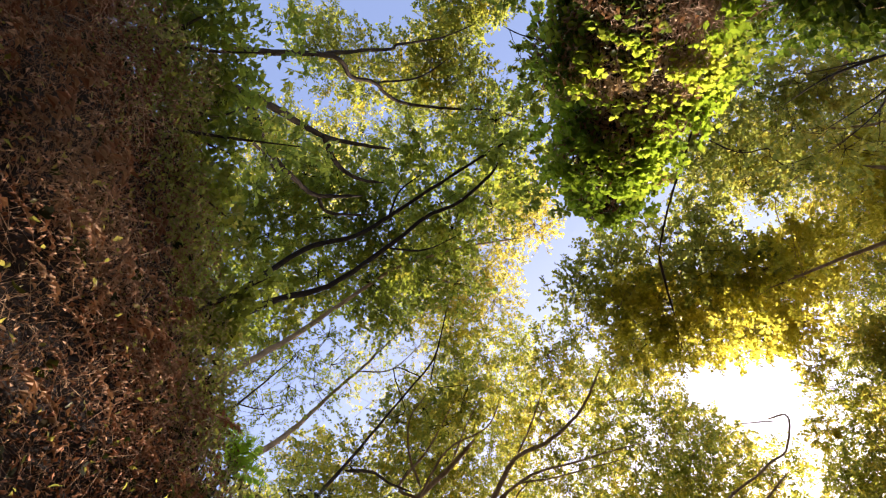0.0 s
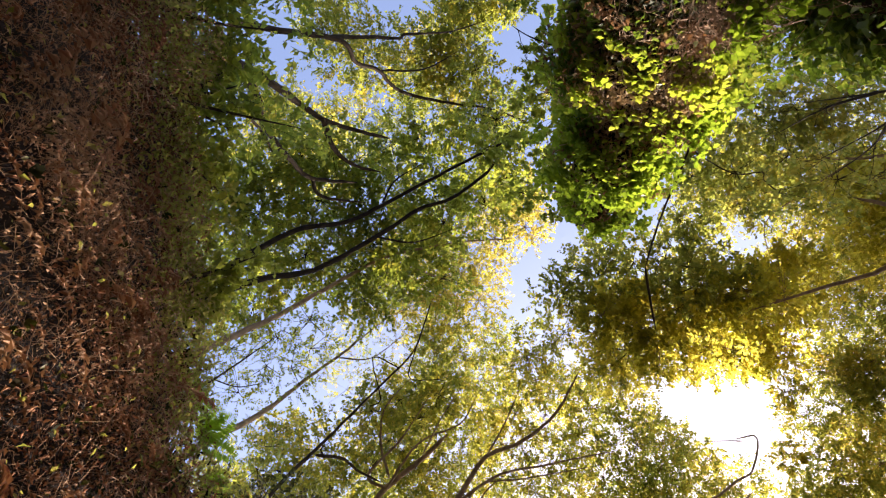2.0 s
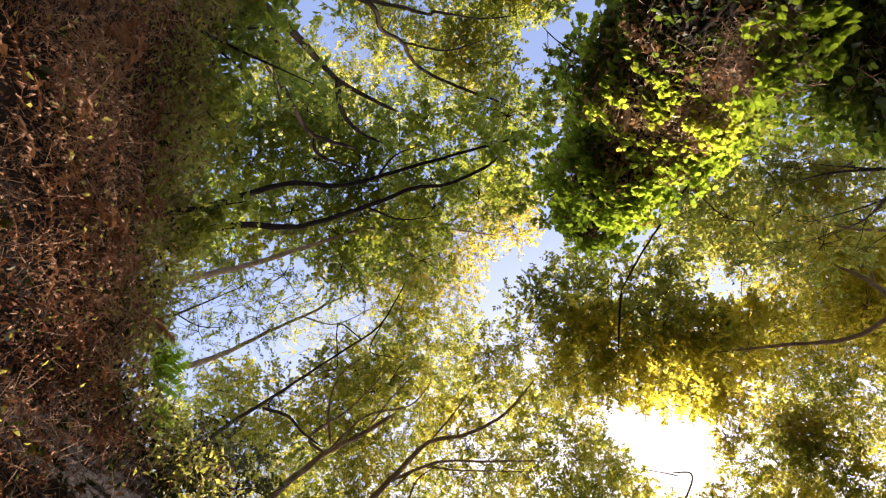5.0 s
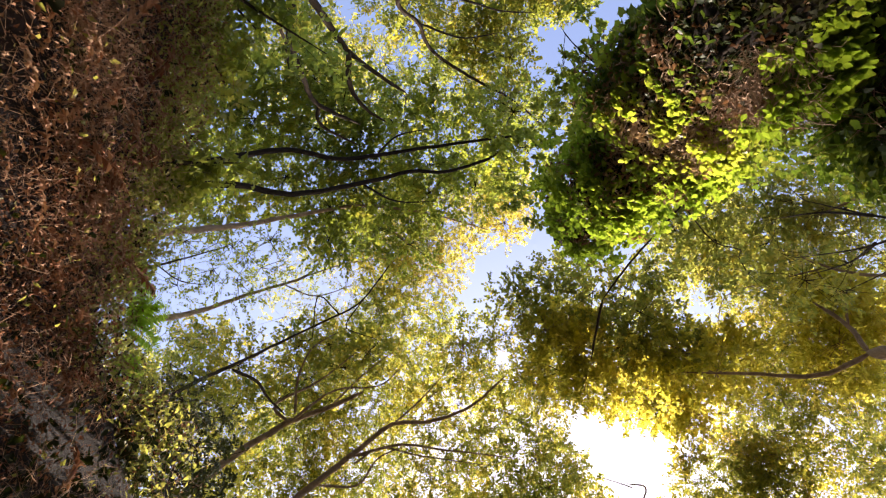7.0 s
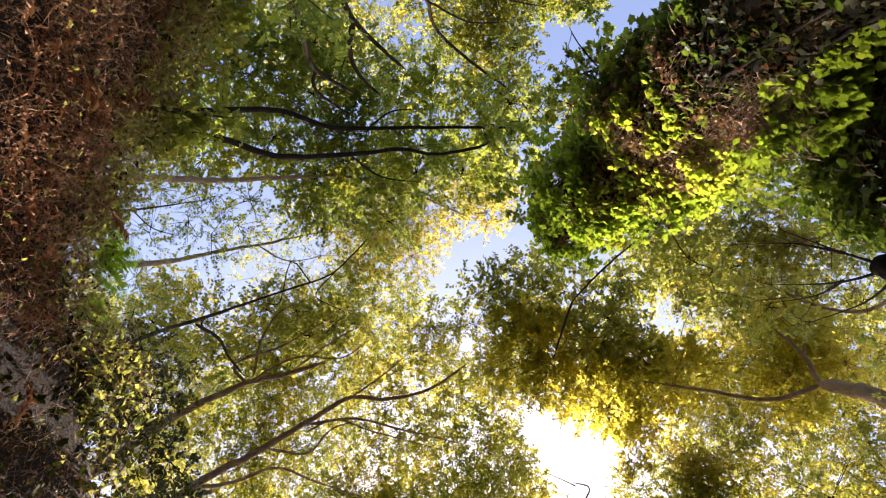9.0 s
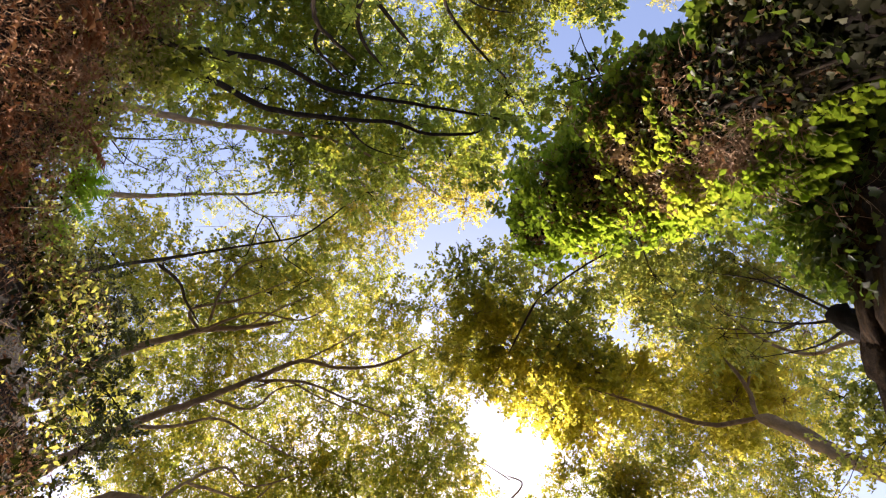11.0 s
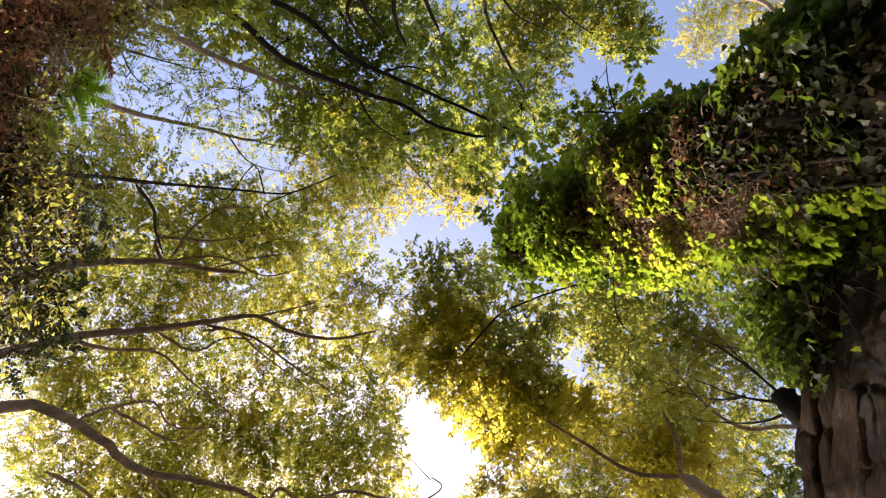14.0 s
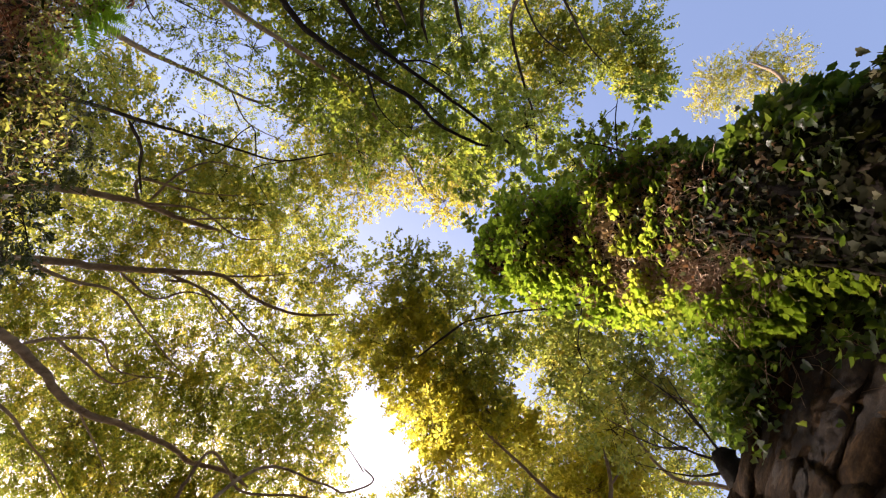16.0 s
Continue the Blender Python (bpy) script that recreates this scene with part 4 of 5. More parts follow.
# top tree
tree("tree with crooked slim boughs and small yellow-green leaves against blue sky", "airy",
     limbs=[[(-2.05, -3.26, 7.48, 0.038), (-1.66, -3.36, 8.71, 0.032), (-1.52, -3.32, 9.09, 0.031), (-1.56, -3.19, 9.43, 0.029), (-1.39, -3.1, 9.82, 0.027), (-1.3, -2.87, 10.31, 0.025), (-0.83, -2.65, 11.07, 0.022), (-0.17, -2.39, 11.92, 0.018), (0.48, -1.9, 12.8, 0.014)]]
            + [[(-1.8, -3.64, 9.3, 0.034), (-1.39, -3.78, 10.27, 0.027), (-1.08, -3.82, 10.88, 0.023), (-0.95, -3.91, 11.1, 0.022), (-0.34, -3.98, 12.01, 0.015), (0.3, -4.18, 12.8, 0.01)]]
            + [[(-1.51, -3.38, 10.56, 0.02), (-0.98, -3.5, 11.74, 0.014), (-0.33, -3.9, 12.8, 0.008)]],
     clumps=[(-0.71, -3.55, 14.31, 0.51), (-0.26, -3.58, 13.34, 0.48), (-0.91, -4.73, 14.1, 0.46), (-2.13, -4.83, 13.26, 0.56), (-0.16, -3, 13.74, 0.48), (-0.18, -2.65, 14.5, 0.51),
                (-2.05, -5.06, 15.24, 0.62), (1.05, -4.82, 13.91, 0.53), (-0.04, -4.98, 14.36, 0.58), (-1.51, -4.18, 14.3, 0.59), (-2.53, -6.75, 14.77, 0.46), (-2.71, -5.81, 13.35, 0.49),
                (0.64, -2.77, 14.23, 0.46), (-0.65, -2.76, 13.46, 0.53), (-1.26, -3.55, 14.36, 0.61), (-1.86, -5.48, 14.44, 0.52), (-0.93, -4.09, 14.29, 0.44), (0.69, -5.43, 14.58, 0.51)]
             + [(0.78, -1.44, 14.56, 0.48), (-3.13, -7.38, 15.01, 0.59), (-0.22, -4.26, 13.81, 0.62), (0.09, -5.07, 13.36, 0.59), (-0.52, -5.82, 15.22, 0.44), (-2.32, -5.54, 13.62, 0.58),
                (-3.07, -5.86, 14.79, 0.63), (-2.44, -4.70, 14.27, 0.49), (0.99, -4.73, 13.44, 0.44), (-1.53, -5.37, 15.18, 0.57), (0.2, -5.48, 13.8, 0.63), (-0.61, -5.18, 14.81, 0.52),
                (-0.62, -3.98, 14.33, 0.53), (0.62, -4.95, 13.89, 0.59), (-0.95, -4.36, 14.05, 0.58), (0.68, -4.95, 13.75, 0.59), (0.05, -5.06, 14.42, 0.47), (-1.67, -4.91, 15.39, 0.6)]
             + [(-1.47, -4.3, 15.22, 0.51), (-0.32, -4.38, 14.17, 0.55)], bark=BARK_DARK)

# yellow canopy
tree("broad maple with glowing yellow leaves hanging over the wall", "gold",
     limbs=[[(3.74, 1.08, 5.8, 0.082), (4.23, 1.31, 7.15, 0.084), (4.36, 1.54, 8.63, 0.087), (4.27, 1.54, 9.41, 0.088), (4.1, 1.62, 10, 0.089)]]
            + [[(4.1, 1.62, 10, 0.038), (4.04, 1.31, 10.39, 0.031), (3.82, 1.04, 10.84, 0.024)]]
            + [[(4.1, 1.62, 10, 0.039), (3.65, 1.98, 10.41, 0.032), (2.95, 2.04, 10.91, 0.023), (2.15, 2.1, 11.4, 0.014)]]
            + [[(4.06, 1.36, 10.42, 0.02), (4.25, 1.02, 10.84, 0.012)]],
     clumps=[(0.51, 2.28, 13.39, 0.58), (1.46, 2.83, 13.04, 0.60), (2.64, 2.79, 13.01, 0.47), (2.94, 1.86, 12.15, 0.43), (1.84, 1.81, 11.96, 0.45), (2.68, 2.17, 11.58, 0.51),
                (2.22, 3.13, 13.12, 0.42), (1.13, 2.65, 12.79, 0.51), (0.32, 2.66, 13.41, 0.59), (1.42, 2.06, 12.57, 0.4), (2.27, 3.12, 13.14, 0.48), (1.72, 2.56, 13.18, 0.5),
                (0.89, 1.72, 12.04, 0.52), (2.63, 2.2, 12.99, 0.57), (0.74, 2.31, 11.97, 0.45), (2.27, 2.45, 13.13, 0.52), (2.65, 3.11, 12.64, 0.47), (3.21, 1.98, 12.38, 0.56)]
             + [(2.19, 1.88, 11.72, 0.54), (0.04, 2.17, 12.52, 0.54), (3.44, 2.48, 12.8, 0.57), (1.61, 2.55, 11.72, 0.50), (0.51, 1.35, 12.42, 0.41), (0.12, 1.43, 11.74, 0.4),
                (0.32, 1.75, 11.97, 0.39), (4.74, 2.37, 12.63, 0.62), (5.34, 1.42, 12.9, 0.61), (4.76, 1.87, 12.25, 0.6), (5.51, 2.12, 12.73, 0.63), (4.42, 1.57, 12.64, 0.62),
                (4.94, 1.21, 13.6, 0.59), (5.62, 1.67, 12.33, 0.61), (4.9, 1.46, 12.84, 0.53), (4.82, 1.05, 12.29, 0.53), (4.73, 2.05, 13.24, 0.53), (5.25, 2.42, 12.97, 0.46)]
             + [(5.74, 1.91, 13.56, 0.61)])

# shaded canopy
tree("shaded olive-leaved tree with a broken dark stem behind the ivy", "olive",
     limbs=[[(2.12, -0.67, 9.16, 0.02), (1.56, -0.07, 9.61, 0.02), (1.19, 0.37, 9.9, 0.021), (0.88, 0.81, 10.14, 0.021)]]
            + [[(0.85, 0.79, 9.86, 0.029), (0.75, 1.21, 9.93, 0.025), (0.67, 1.61, 10, 0.021)]],
     clumps=[(2.19, 1.42, 13.99, 0.61), (0.39, 1.85, 13.82, 0.59), (1.63, 1.55, 11.88, 0.62), (-0.1, 1.27, 13.18, 0.56), (0.91, 0.83, 11.86, 0.48), (1.43, 1, 12.23, 0.57),
                (2.51, 0.73, 13.57, 0.57), (0.66, 0.62, 13.13, 0.54), (0.32, 0.85, 12.09, 0.58), (1.22, 1.61, 13.23, 0.49), (-0.34, 0.93, 11.95, 0.55), (0.36, 0.66, 13.01, 0.61),
                (0.32, 2.21, 12.24, 0.58), (1.98, 1.81, 12.30, 0.65), (-0.65, 1.72, 13.53, 0.54), (-0.15, 0.76, 12.10, 0.48), (2.17, 0.97, 13.46, 0.52), (0.88, 1.88, 13.16, 0.59)]
             + [(0.74, 1.35, 13.37, 0.48), (1.3, 1.74, 11.82, 0.54), (1.81, 1.25, 12.54, 0.67), (2.30, 1.89, 11.81, 0.50), (2.84, 0.62, 12.38, 0.45), (3.76, -0.04, 12.88, 0.47),
                (4.18, -0.02, 12.73, 0.57), (5.14, -0.92, 13.72, 0.6), (2.98, -0.2, 12.42, 0.59), (5.56, -1.35, 13.86, 0.48), (4.3, -1.15, 12.7, 0.51), (4.56, -0.06, 12.43, 0.46),
                (5.52, -0.64, 12.27, 0.58), (3.68, -0.76, 12.42, 0.53), (2.69, -0.13, 13.56, 0.46), (4.91, -0.28, 12.14, 0.62), (3.8, -0.72, 14.48, 0.53), (4.23, -0.42, 12.36, 0.51)]
             + [(3.18, 0.45, 14.08, 0.65), (3.33, 0.53, 12.87, 0.51), (5.29, -0.82, 12.89, 0.58), (3.85, -1.3, 12.61, 0.53), (6.49, -1.34, 14.68, 0.51)]
             + [(2.37, -0.08, 12.37, 0.46), (2.88, 0.11, 11.89, 0.53), (3.72, 0.20, 12.09, 0.55), (4.51, 0.11, 12.35, 0.55), (2.98, 0.58, 10.85, 0.48), (1.79, 0.47, 11.67, 0.43), (3.72, 0.73, 10.81, 0.54), (2.88, -0.32, 12.57, 0.53), (1.57, 1.16, 11.37, 0.52)], bark=BARK_DARK, thick=0.65)

# dark boughs
tree("dark-leaved maple boughs reaching past the ivy into the sky gap", "dark",
     limbs=[[(1.7, -2.2, 8.32, 0.029), (1.3, -2.13, 8.62, 0.021), (0.85, -2.05, 8.92, 0.013), (0.47, -1.92, 9.16, 0.007)]]
            + [[(0.84, -2.03, 8.88, 0.012), (0.6, -2.36, 9.05, 0.008), (0.47, -2.61, 9.16, 0.006)]]
            + [[(0.84, -2.03, 8.88, 0.012), (0.73, -1.68, 9.04, 0.008), (0.54, -1.48, 9.16, 0.006)]],
     clumps=[(0.71, -2.15, 9.86, 0.2), (0.67, -2.90, 9.14, 0.28), (0.50, -2.26, 9.57, 0.19), (0.55, -1.31, 9.04, 0.22), (0.93, -1.78, 9.12, 0.24), (0.58, -1.68, 9.25, 0.25),
                (0.94, -2.52, 9.64, 0.20), (0.94, -1.62, 9.85, 0.19)]
             + [(0.50, -2.07, 9.84, 0.16), (0.20, -1.62, 9.41, 0.19), (0.40, -1.37, 9.88, 0.14), (-0.04, -1.16, 8.98, 0.20), (-0.22, -0.71, 9.51, 0.20), (0.03, -0.37, 9.28, 0.17), (0.71, -1.89, 9.70, 0.16), (0.72, -2.14, 9.07, 0.17), (0.25, -1.02, 9.77, 0.16), (-0.37, -1.42, 9.44, 0.22), (0.61, -1.58, 9.80, 0.12)])

# far right
tree("tall tree behind the wall with mixed green and yellow foliage", "mixed",
     limbs=[[(4.93, 0.19, 9.3, 0.032), (4.82, 0.69, 10.65, 0.026), (4.42, 0.61, 11.72, 0.022), (3.83, 0.1, 12.91, 0.017), (3.27, -0.11, 13.64, 0.014)]]
            + [[(4.65, 0.64, 12.24, 0.018), (4.03, 0.89, 12.93, 0.013), (3.44, 1.16, 13.49, 0.01), (3.36, 1.86, 13.92, 0.007)]]
            + [[(4.36, 0.67, 11.96, 0.018), (5.01, 1.36, 12.85, 0.012), (4.98, 1.99, 13.64, 0.007)]],
     clumps=[(5.05, 2.76, 14.73, 0.76), (5.17, 7.23, 13.57, 0.62), (5.97, 4.99, 14.3, 0.58), (7.2, 4.22, 16.07, 0.61), (5.1, 0.44, 13.72, 0.64), (4.62, 5.4, 13.7, 0.63),
                (7.58, 3.31, 14.65, 0.67), (3.43, 0.58, 14.34, 0.72), (7.62, 5.22, 16.01, 0.65), (8.59, 1.48, 15.87, 0.7), (4.19, 6.07, 15.41, 0.61), (7, 2.98, 15.33, 0.53),
                (7.21, 1.32, 15.38, 0.59), (5.26, 1.07, 16.08, 0.69), (5.76, 3.42, 15.18, 0.64), (5.02, -0.1, 13.44, 0.68), (6.17, 0.87, 14.98, 0.74), (3.82, 0.47, 14.25, 0.53)]
             + [(5.56, 5.89, 13.48, 0.69), (6.04, 1.63, 15.96, 0.65), (5.89, 5.62, 15.8, 0.6), (2.92, 0.24, 14.83, 0.74), (6.94, 3.57, 14.48, 0.73), (4.12, 7.29, 13.61, 0.67),
                (5.72, 8.21, 16.18, 0.72), (6.95, 2.1, 15.39, 0.75), (4.21, 4.85, 13.69, 0.63), (7.74, 2.67, 14.89, 0.59), (6, 2.63, 14.4, 0.75), (6.53, 7.36, 14.57, 0.77),
                (3.32, 2.21, 13.70, 0.55), (7.03, 4.09, 14.05, 0.68), (5.19, 3.84, 14.68, 0.71), (3.89, 4.28, 13.82, 0.59), (4.68, 3.88, 16.16, 0.76), (5.15, 4.64, 14.78, 0.52)]
             + [(4.28, 2.29, 15.32, 0.77), (6.52, 5.42, 13.84, 0.66), (5.65, 6.97, 14.41, 0.62), (7.86, 5.61, 15.56, 0.68), (6.22, 0.48, 13.42, 0.75), (4.64, 1.57, 13.8, 0.54),
                (6.57, 6.59, 14.37, 0.63), (4.6, -0.31, 14.78, 0.72), (7.58, 3.94, 14.16, 0.75), (6.48, 4.47, 14.75, 0.7), (6.02, 0.25, 14.41, 0.72), (4.27, 5.96, 13.86, 0.57),
                (7.12, 1.62, 14.38, 0.72), (6.6, 8.26, 15.13, 0.77), (5.06, 6.1, 14.15, 0.59), (3.34, -0.11, 14.33, 0.72), (8.26, 4.98, 15.3, 0.54), (4.12, 6.77, 15.05, 0.73)]
             + [(6.31, 4.58, 15.52, 0.73), (8.12, 0.95, 16.08, 0.57), (4.27, 7.04, 14.48, 0.52), (5.53, 2.29, 14.99, 0.66), (4.09, 2.58, 13.53, 0.61), (4.14, -0.57, 15.3, 0.77),
                (5.58, 5.62, 14, 0.53), (5.56, 3.27, 13.64, 0.71), (4.46, 4.01, 14.6, 0.77), (4.5, 1.13, 15.83, 0.72), (4.03, 5.67, 15.76, 0.7), (5.89, 1.62, 14.41, 0.52),
                (5.21, 7.27, 15.55, 0.71), (7.65, 2.5, 15.7, 0.55), (4.56, 3.29, 14.14, 0.63), (6.73, 6.03, 15.35, 0.59), (4.89, 7.95, 14.31, 0.65), (7.38, 3.15, 15.1, 0.77)]
             + [(4.72, 0.32, 14.71, 0.73), (4.1, 4.51, 16, 0.57), (4.94, 2.29, 15.51, 0.76), (8.1, 2.02, 15.05, 0.72), (7.78, 6.15, 15.16, 0.77), (4.29, 1.49, 14.2, 0.65),
                # far clumps from here are unseen, added to keep sun off the wall
                (7.45, 6.65, 15.07, 0.64), (4.37, 10.78, 15.09, 0.83), (4.23, 13.18, 16.23, 0.68), (4.43, 9.4, 14.81, 0.82), (3.3, 8.96, 16.18, 0.79), (2.97, 11.19, 14.79, 0.66),
                (2.06, 9.26, 14.08, 0.8), (4.46, 8.11, 14.44, 0.65), (3.55, 10.16, 15.31, 0.79), (2.47, 11.52, 13.93, 0.59), (6.62, 11.71, 14.45, 0.84), (7.49, 10.59, 14.22, 0.74)]
             + [(7.54, 8.96, 14.64, 0.7), (7.89, 9.32, 13.95, 0.79), (5.09, 12.12, 14.58, 0.8), (5.45, 9.53, 13.69, 1.02), (5.29, 7.58, 13.61, 0.79), (8.7, 13.07, 15.24, 0.93),
                (4.91, 9.97, 14.95, 0.74), (6.49, 14.39, 15.75, 1.04), (5.12, 14.46, 15.62, 0.79), (7.1, 12.95, 14.51, 0.7), (9.36, 8.85, 16.14, 0.93), (2.8, 6.57, 13.07, 0.55),
                (3.34, 6.39, 14.15, 0.55), (2.57, 6.76, 13.97, 0.49), (4.19, 4.07, 13.46, 0.64), (4.19, 5.4, 14.9, 0.63), (2.76, 5.55, 13.02, 0.49), (3.87, 4.37, 13.83, 0.48)]
             + [(4.17, 5.88, 14.65, 0.57), (2.26, 7.37, 14.68, 0.48), (2.33, 6.82, 13, 0.7), (3.64, 4.25, 14.21, 0.49), (2.7, 6.99, 13.07, 0.7), (4.28, 4.83, 13.86, 0.62),
                (3.55, 5.74, 14.42, 0.63), (3.5, 5.76, 13.38, 0.47), (3.12, 6.16, 12.95, 0.58)]
             + [(2.91, 4.91, 14.22, 0.55), (2.78, 5.74, 14.41, 0.55), (2.25, 6.53, 14.89, 0.50), (2.68, 6.49, 14.33, 0.60), (2.55, 4.04, 13.27, 0.30), (3.31, 5.15, 14.00, 0.60), (2.26, 5.36, 13.99, 0.30), (2.22, 6.49, 14.00, 0.50)])

# thin pale tree
tree("thin bare-twigged tree with pale sparse leaves above the wall", "sparse",
     limbs=[[(4.21, -0.59, 8.6, 0.039), (4.55, -0.44, 10.15, 0.029), (4.62, -0.34, 11.45, 0.021), (4.53, -0.1, 12.8, 0.012)]],
     clumps=[(7.16, -0.2, 16.91, 0.7), (7.96, -0.96, 16.85, 0.78), (8.59, -0.13, 16.36, 0.56), (6.88, -0.85, 18.26, 0.68), (7.95, 0.18, 16.74, 0.76), (7.21, -1.08, 17.33, 0.65),
                (6.95, 0.12, 18.1, 0.75)])

# leafless branch
tree("leafless crooked grey branch of a tree beside the bright gap", "none",
     limbs=[[(-0.17, 3.75, 8.6, 0.02), (0.65, 3.52, 9.3, 0.015), (1.01, 3.52, 9.54, 0.013), (1.26, 3.27, 9.82, 0.011), (1.04, 3.27, 10, 0.01)]]
            + [[(1.1, 3.27, 9.86, 0.01), (0.9, 3.27, 10.06, 0.007), (0.66, 3.27, 10.28, 0.005)]],
     clumps=[])

# far yellow
tree("distant pale yellow birch crown above the wall", "yellow",
     limbs=[[(4.03, -6.87, 14.2, 0.076), (3.88, -8.66, 17.64, 0.051), (3.55, -9.56, 19.8, 0.036)]],
     clumps=[(5.16, -10.57, 21.04, 0.59), (4.43, -10.29, 21.7, 0.74), (4.08, -10.40, 22.48, 0.84), (4.37, -10.04, 23.14, 0.77), (4.39, -10.52, 21.56, 0.66), (4.90, -11.66, 22.00, 0.73),
                (3.44, -9.69, 22.26, 0.64), (3.83, -9.24, 22.89, 0.64)])

# thorn on the bank
tree("small-leaved thorn bush leaning out over the bank, coloured dull for shade", "dull",
     limbs=[[(-2.98, 1.83, 6.00, 0.02), (-3.29, 1.81, 6.60, 0.015), (-3.50, 1.64, 7.10, 0.01), (-3.70, 1.47, 7.60, 0.005)]] + [[(-3.29, 1.81, 6.60, 0.01), (-3.30, 2.35, 7.00, 0.006), (-3.39, 2.95, 7.40, 0.004)]],
     clumps=[(-4.17, 1.47, 7.53, 0.3), (-3.74, 1.43, 7.53, 0.28), (-3.80, 1.79, 7.12, 0.3), (-3.18, 1.70, 6.80, 0.3), (-3.09, 1.91, 6.48, 0.3), (-2.98, 1.83, 6.94, 0.26), (-3.37, 2.50, 6.97, 0.3), (-2.76, 2.11, 6.46, 0.28), (-2.94, 2.63, 6.47, 0.3), (-3.53, 1.70, 7.80, 0.22), (-4.14, 1.17, 7.31, 0.24), (-2.85, 2.58, 6.73, 0.26), (-3.70, 2.15, 7.01, 0.3)])

# low boughs added over the wall: some shade its face, others close a gap
tree("small-leaved thorn added over the top of the stone wall to shade it", "small",
     limbs=[[(3.3, 2.4, 5.6, 0.035), (3.0, 2.0, 6.2, 0.02), (2.5, 1.8, 6.6, 0.008)], [(3.0, 2.0, 6.2, 0.015), (2.7, 2.3, 6.7, 0.006)]],
     clumps=[(2.55, 1.8, 6.5, 0.38), (3.0, 1.6, 6.4, 0.36), (2.8, 2.2, 6.8, 0.4), (3.3, 2.0, 6.6, 0.4), (3.13, 0.66, 6.40, 0.3), (3.23, 0.82, 6.30, 0.3), (3.26, 1.02, 6.60, 0.3), (3.09, 0.65, 6.70, 0.26), (3.14, 0.41, 6.50, 0.2)])



# ---- unseen woodland added to dim the lane, standing back from the opening overhead
def woodland():
    rng = np.random.default_rng(90)
    spots = [(-7, -6), (-2.5, -9), (9, 10), (2, 14), (-4, 10), (-8.5, 6.5), (-10.5, 0), (-5, -13), (15, -8), (16, 8), (-14, -8), (-15, 9)]
    for x, y in spots:
        z = ground_height(x, y)
        top = z + rng.uniform(7.5, 10.5)
        limbs = [[(x, y, z + 1.0, 0.16), (x + rng.uniform(-0.4, 0.4), y + rng.uniform(-0.4, 0.4), (z + top) / 2, 0.11), (x + rng.uniform(-0.8, 0.8), y + rng.uniform(-0.8, 0.8), top - 1, 0.03)]]
        for k in range(4):
            a, q = k * 1.6 + rng.uniform(-0.4, 0.4), rng.uniform(0.35, 0.7)
            s = z + (top - z) * q
            limbs.append([(x, y, s, 0.06), (x + math.cos(a) * 1.2, y + math.sin(a) * 1.2, s + 0.8, 0.04), (x + math.cos(a) * 2.4, y + math.sin(a) * 2.4, s + 1.3, 0.015)])
        clumps = []
        for k in range(46):
            d = unit(rng.standard_normal(3)) * rng.random() ** 0.35
            c = np.array([x + d[0] * 3.2, y + d[1] * 3.2, z + (top - z) * 0.62 + d[2] * (top - z) * 0.4])
            clear = math.hypot(c[0], c[1]) > 1.16 * (c[2] - 1.6) + 0.4
            toward = Vector(c) - Vector((0.85, -0.75, 5.0))
            if clear and (toward - toward.dot(toward_sun) * toward_sun).length > 1.5:
                clumps.append((*c, 0.95))
        tree("unseen woodland tree with green and yellowing leaves, added to shade the lane", "wood", limbs, clumps)


woodland()


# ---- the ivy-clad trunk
# trunk ivy in a lit and a shaded copy, light held in the colours
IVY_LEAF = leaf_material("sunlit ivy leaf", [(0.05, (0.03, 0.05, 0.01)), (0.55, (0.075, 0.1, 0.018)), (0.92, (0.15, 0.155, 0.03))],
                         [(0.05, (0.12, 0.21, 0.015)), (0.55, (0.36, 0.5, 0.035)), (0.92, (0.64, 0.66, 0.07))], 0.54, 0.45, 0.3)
SHADE_IVY = leaf_material("shaded green ivy leaf", [(0.05, (0.018, 0.034, 0.008)), (0.6, (0.04, 0.064, 0.013)), (0.95, (0.09, 0.1, 0.022))],
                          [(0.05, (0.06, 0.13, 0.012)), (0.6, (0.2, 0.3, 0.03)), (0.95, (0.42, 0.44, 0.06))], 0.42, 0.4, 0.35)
# bark colour held near black, taking in the shade under the ivy
TRUNK_BARK = bark_material("shade-black ivy trunk bark", (0.004, 0.003, 0.002), (0.022, 0.014, 0.009), 14.0)
# wall-top ivy in a darker colour that stands for the shade there
BUSH_IVY = leaf_material("shaded bush ivy leaf", [(0.05, (0.016, 0.03, 0.008)), (0.6, (0.042, 0.066, 0.013)), (0.95, (0.09, 0.1, 0.022))],
                         [(0.05, (0.05, 0.1, 0.01)), (0.6, (0.24, 0.36, 0.035)), (0.95, (0.5, 0.52, 0.07))], 0.46, 0.45, 0.3)
# hanging leaves: the sheen of the sky is painted as a pale colour
PALE_IVY = leaf_material("skylit ivy leaf", [(0.05, (0.035, 0.04, 0.016)), (0.6, (0.1, 0.098, 0.042)), (0.97, (0.34, 0.29, 0.16))],
                         [(0.05, (0.14, 0.16, 0.06)), (0.9, (0.35, 0.32, 0.16))], 0.25, 0.6, 0.12)
# runner colour raised so that it carries the sunlight on the mat
RUNNER = bark_material("dead ivy runner", (0.2, 0.11, 0.065), (0.72, 0.52, 0.36), 6.0)
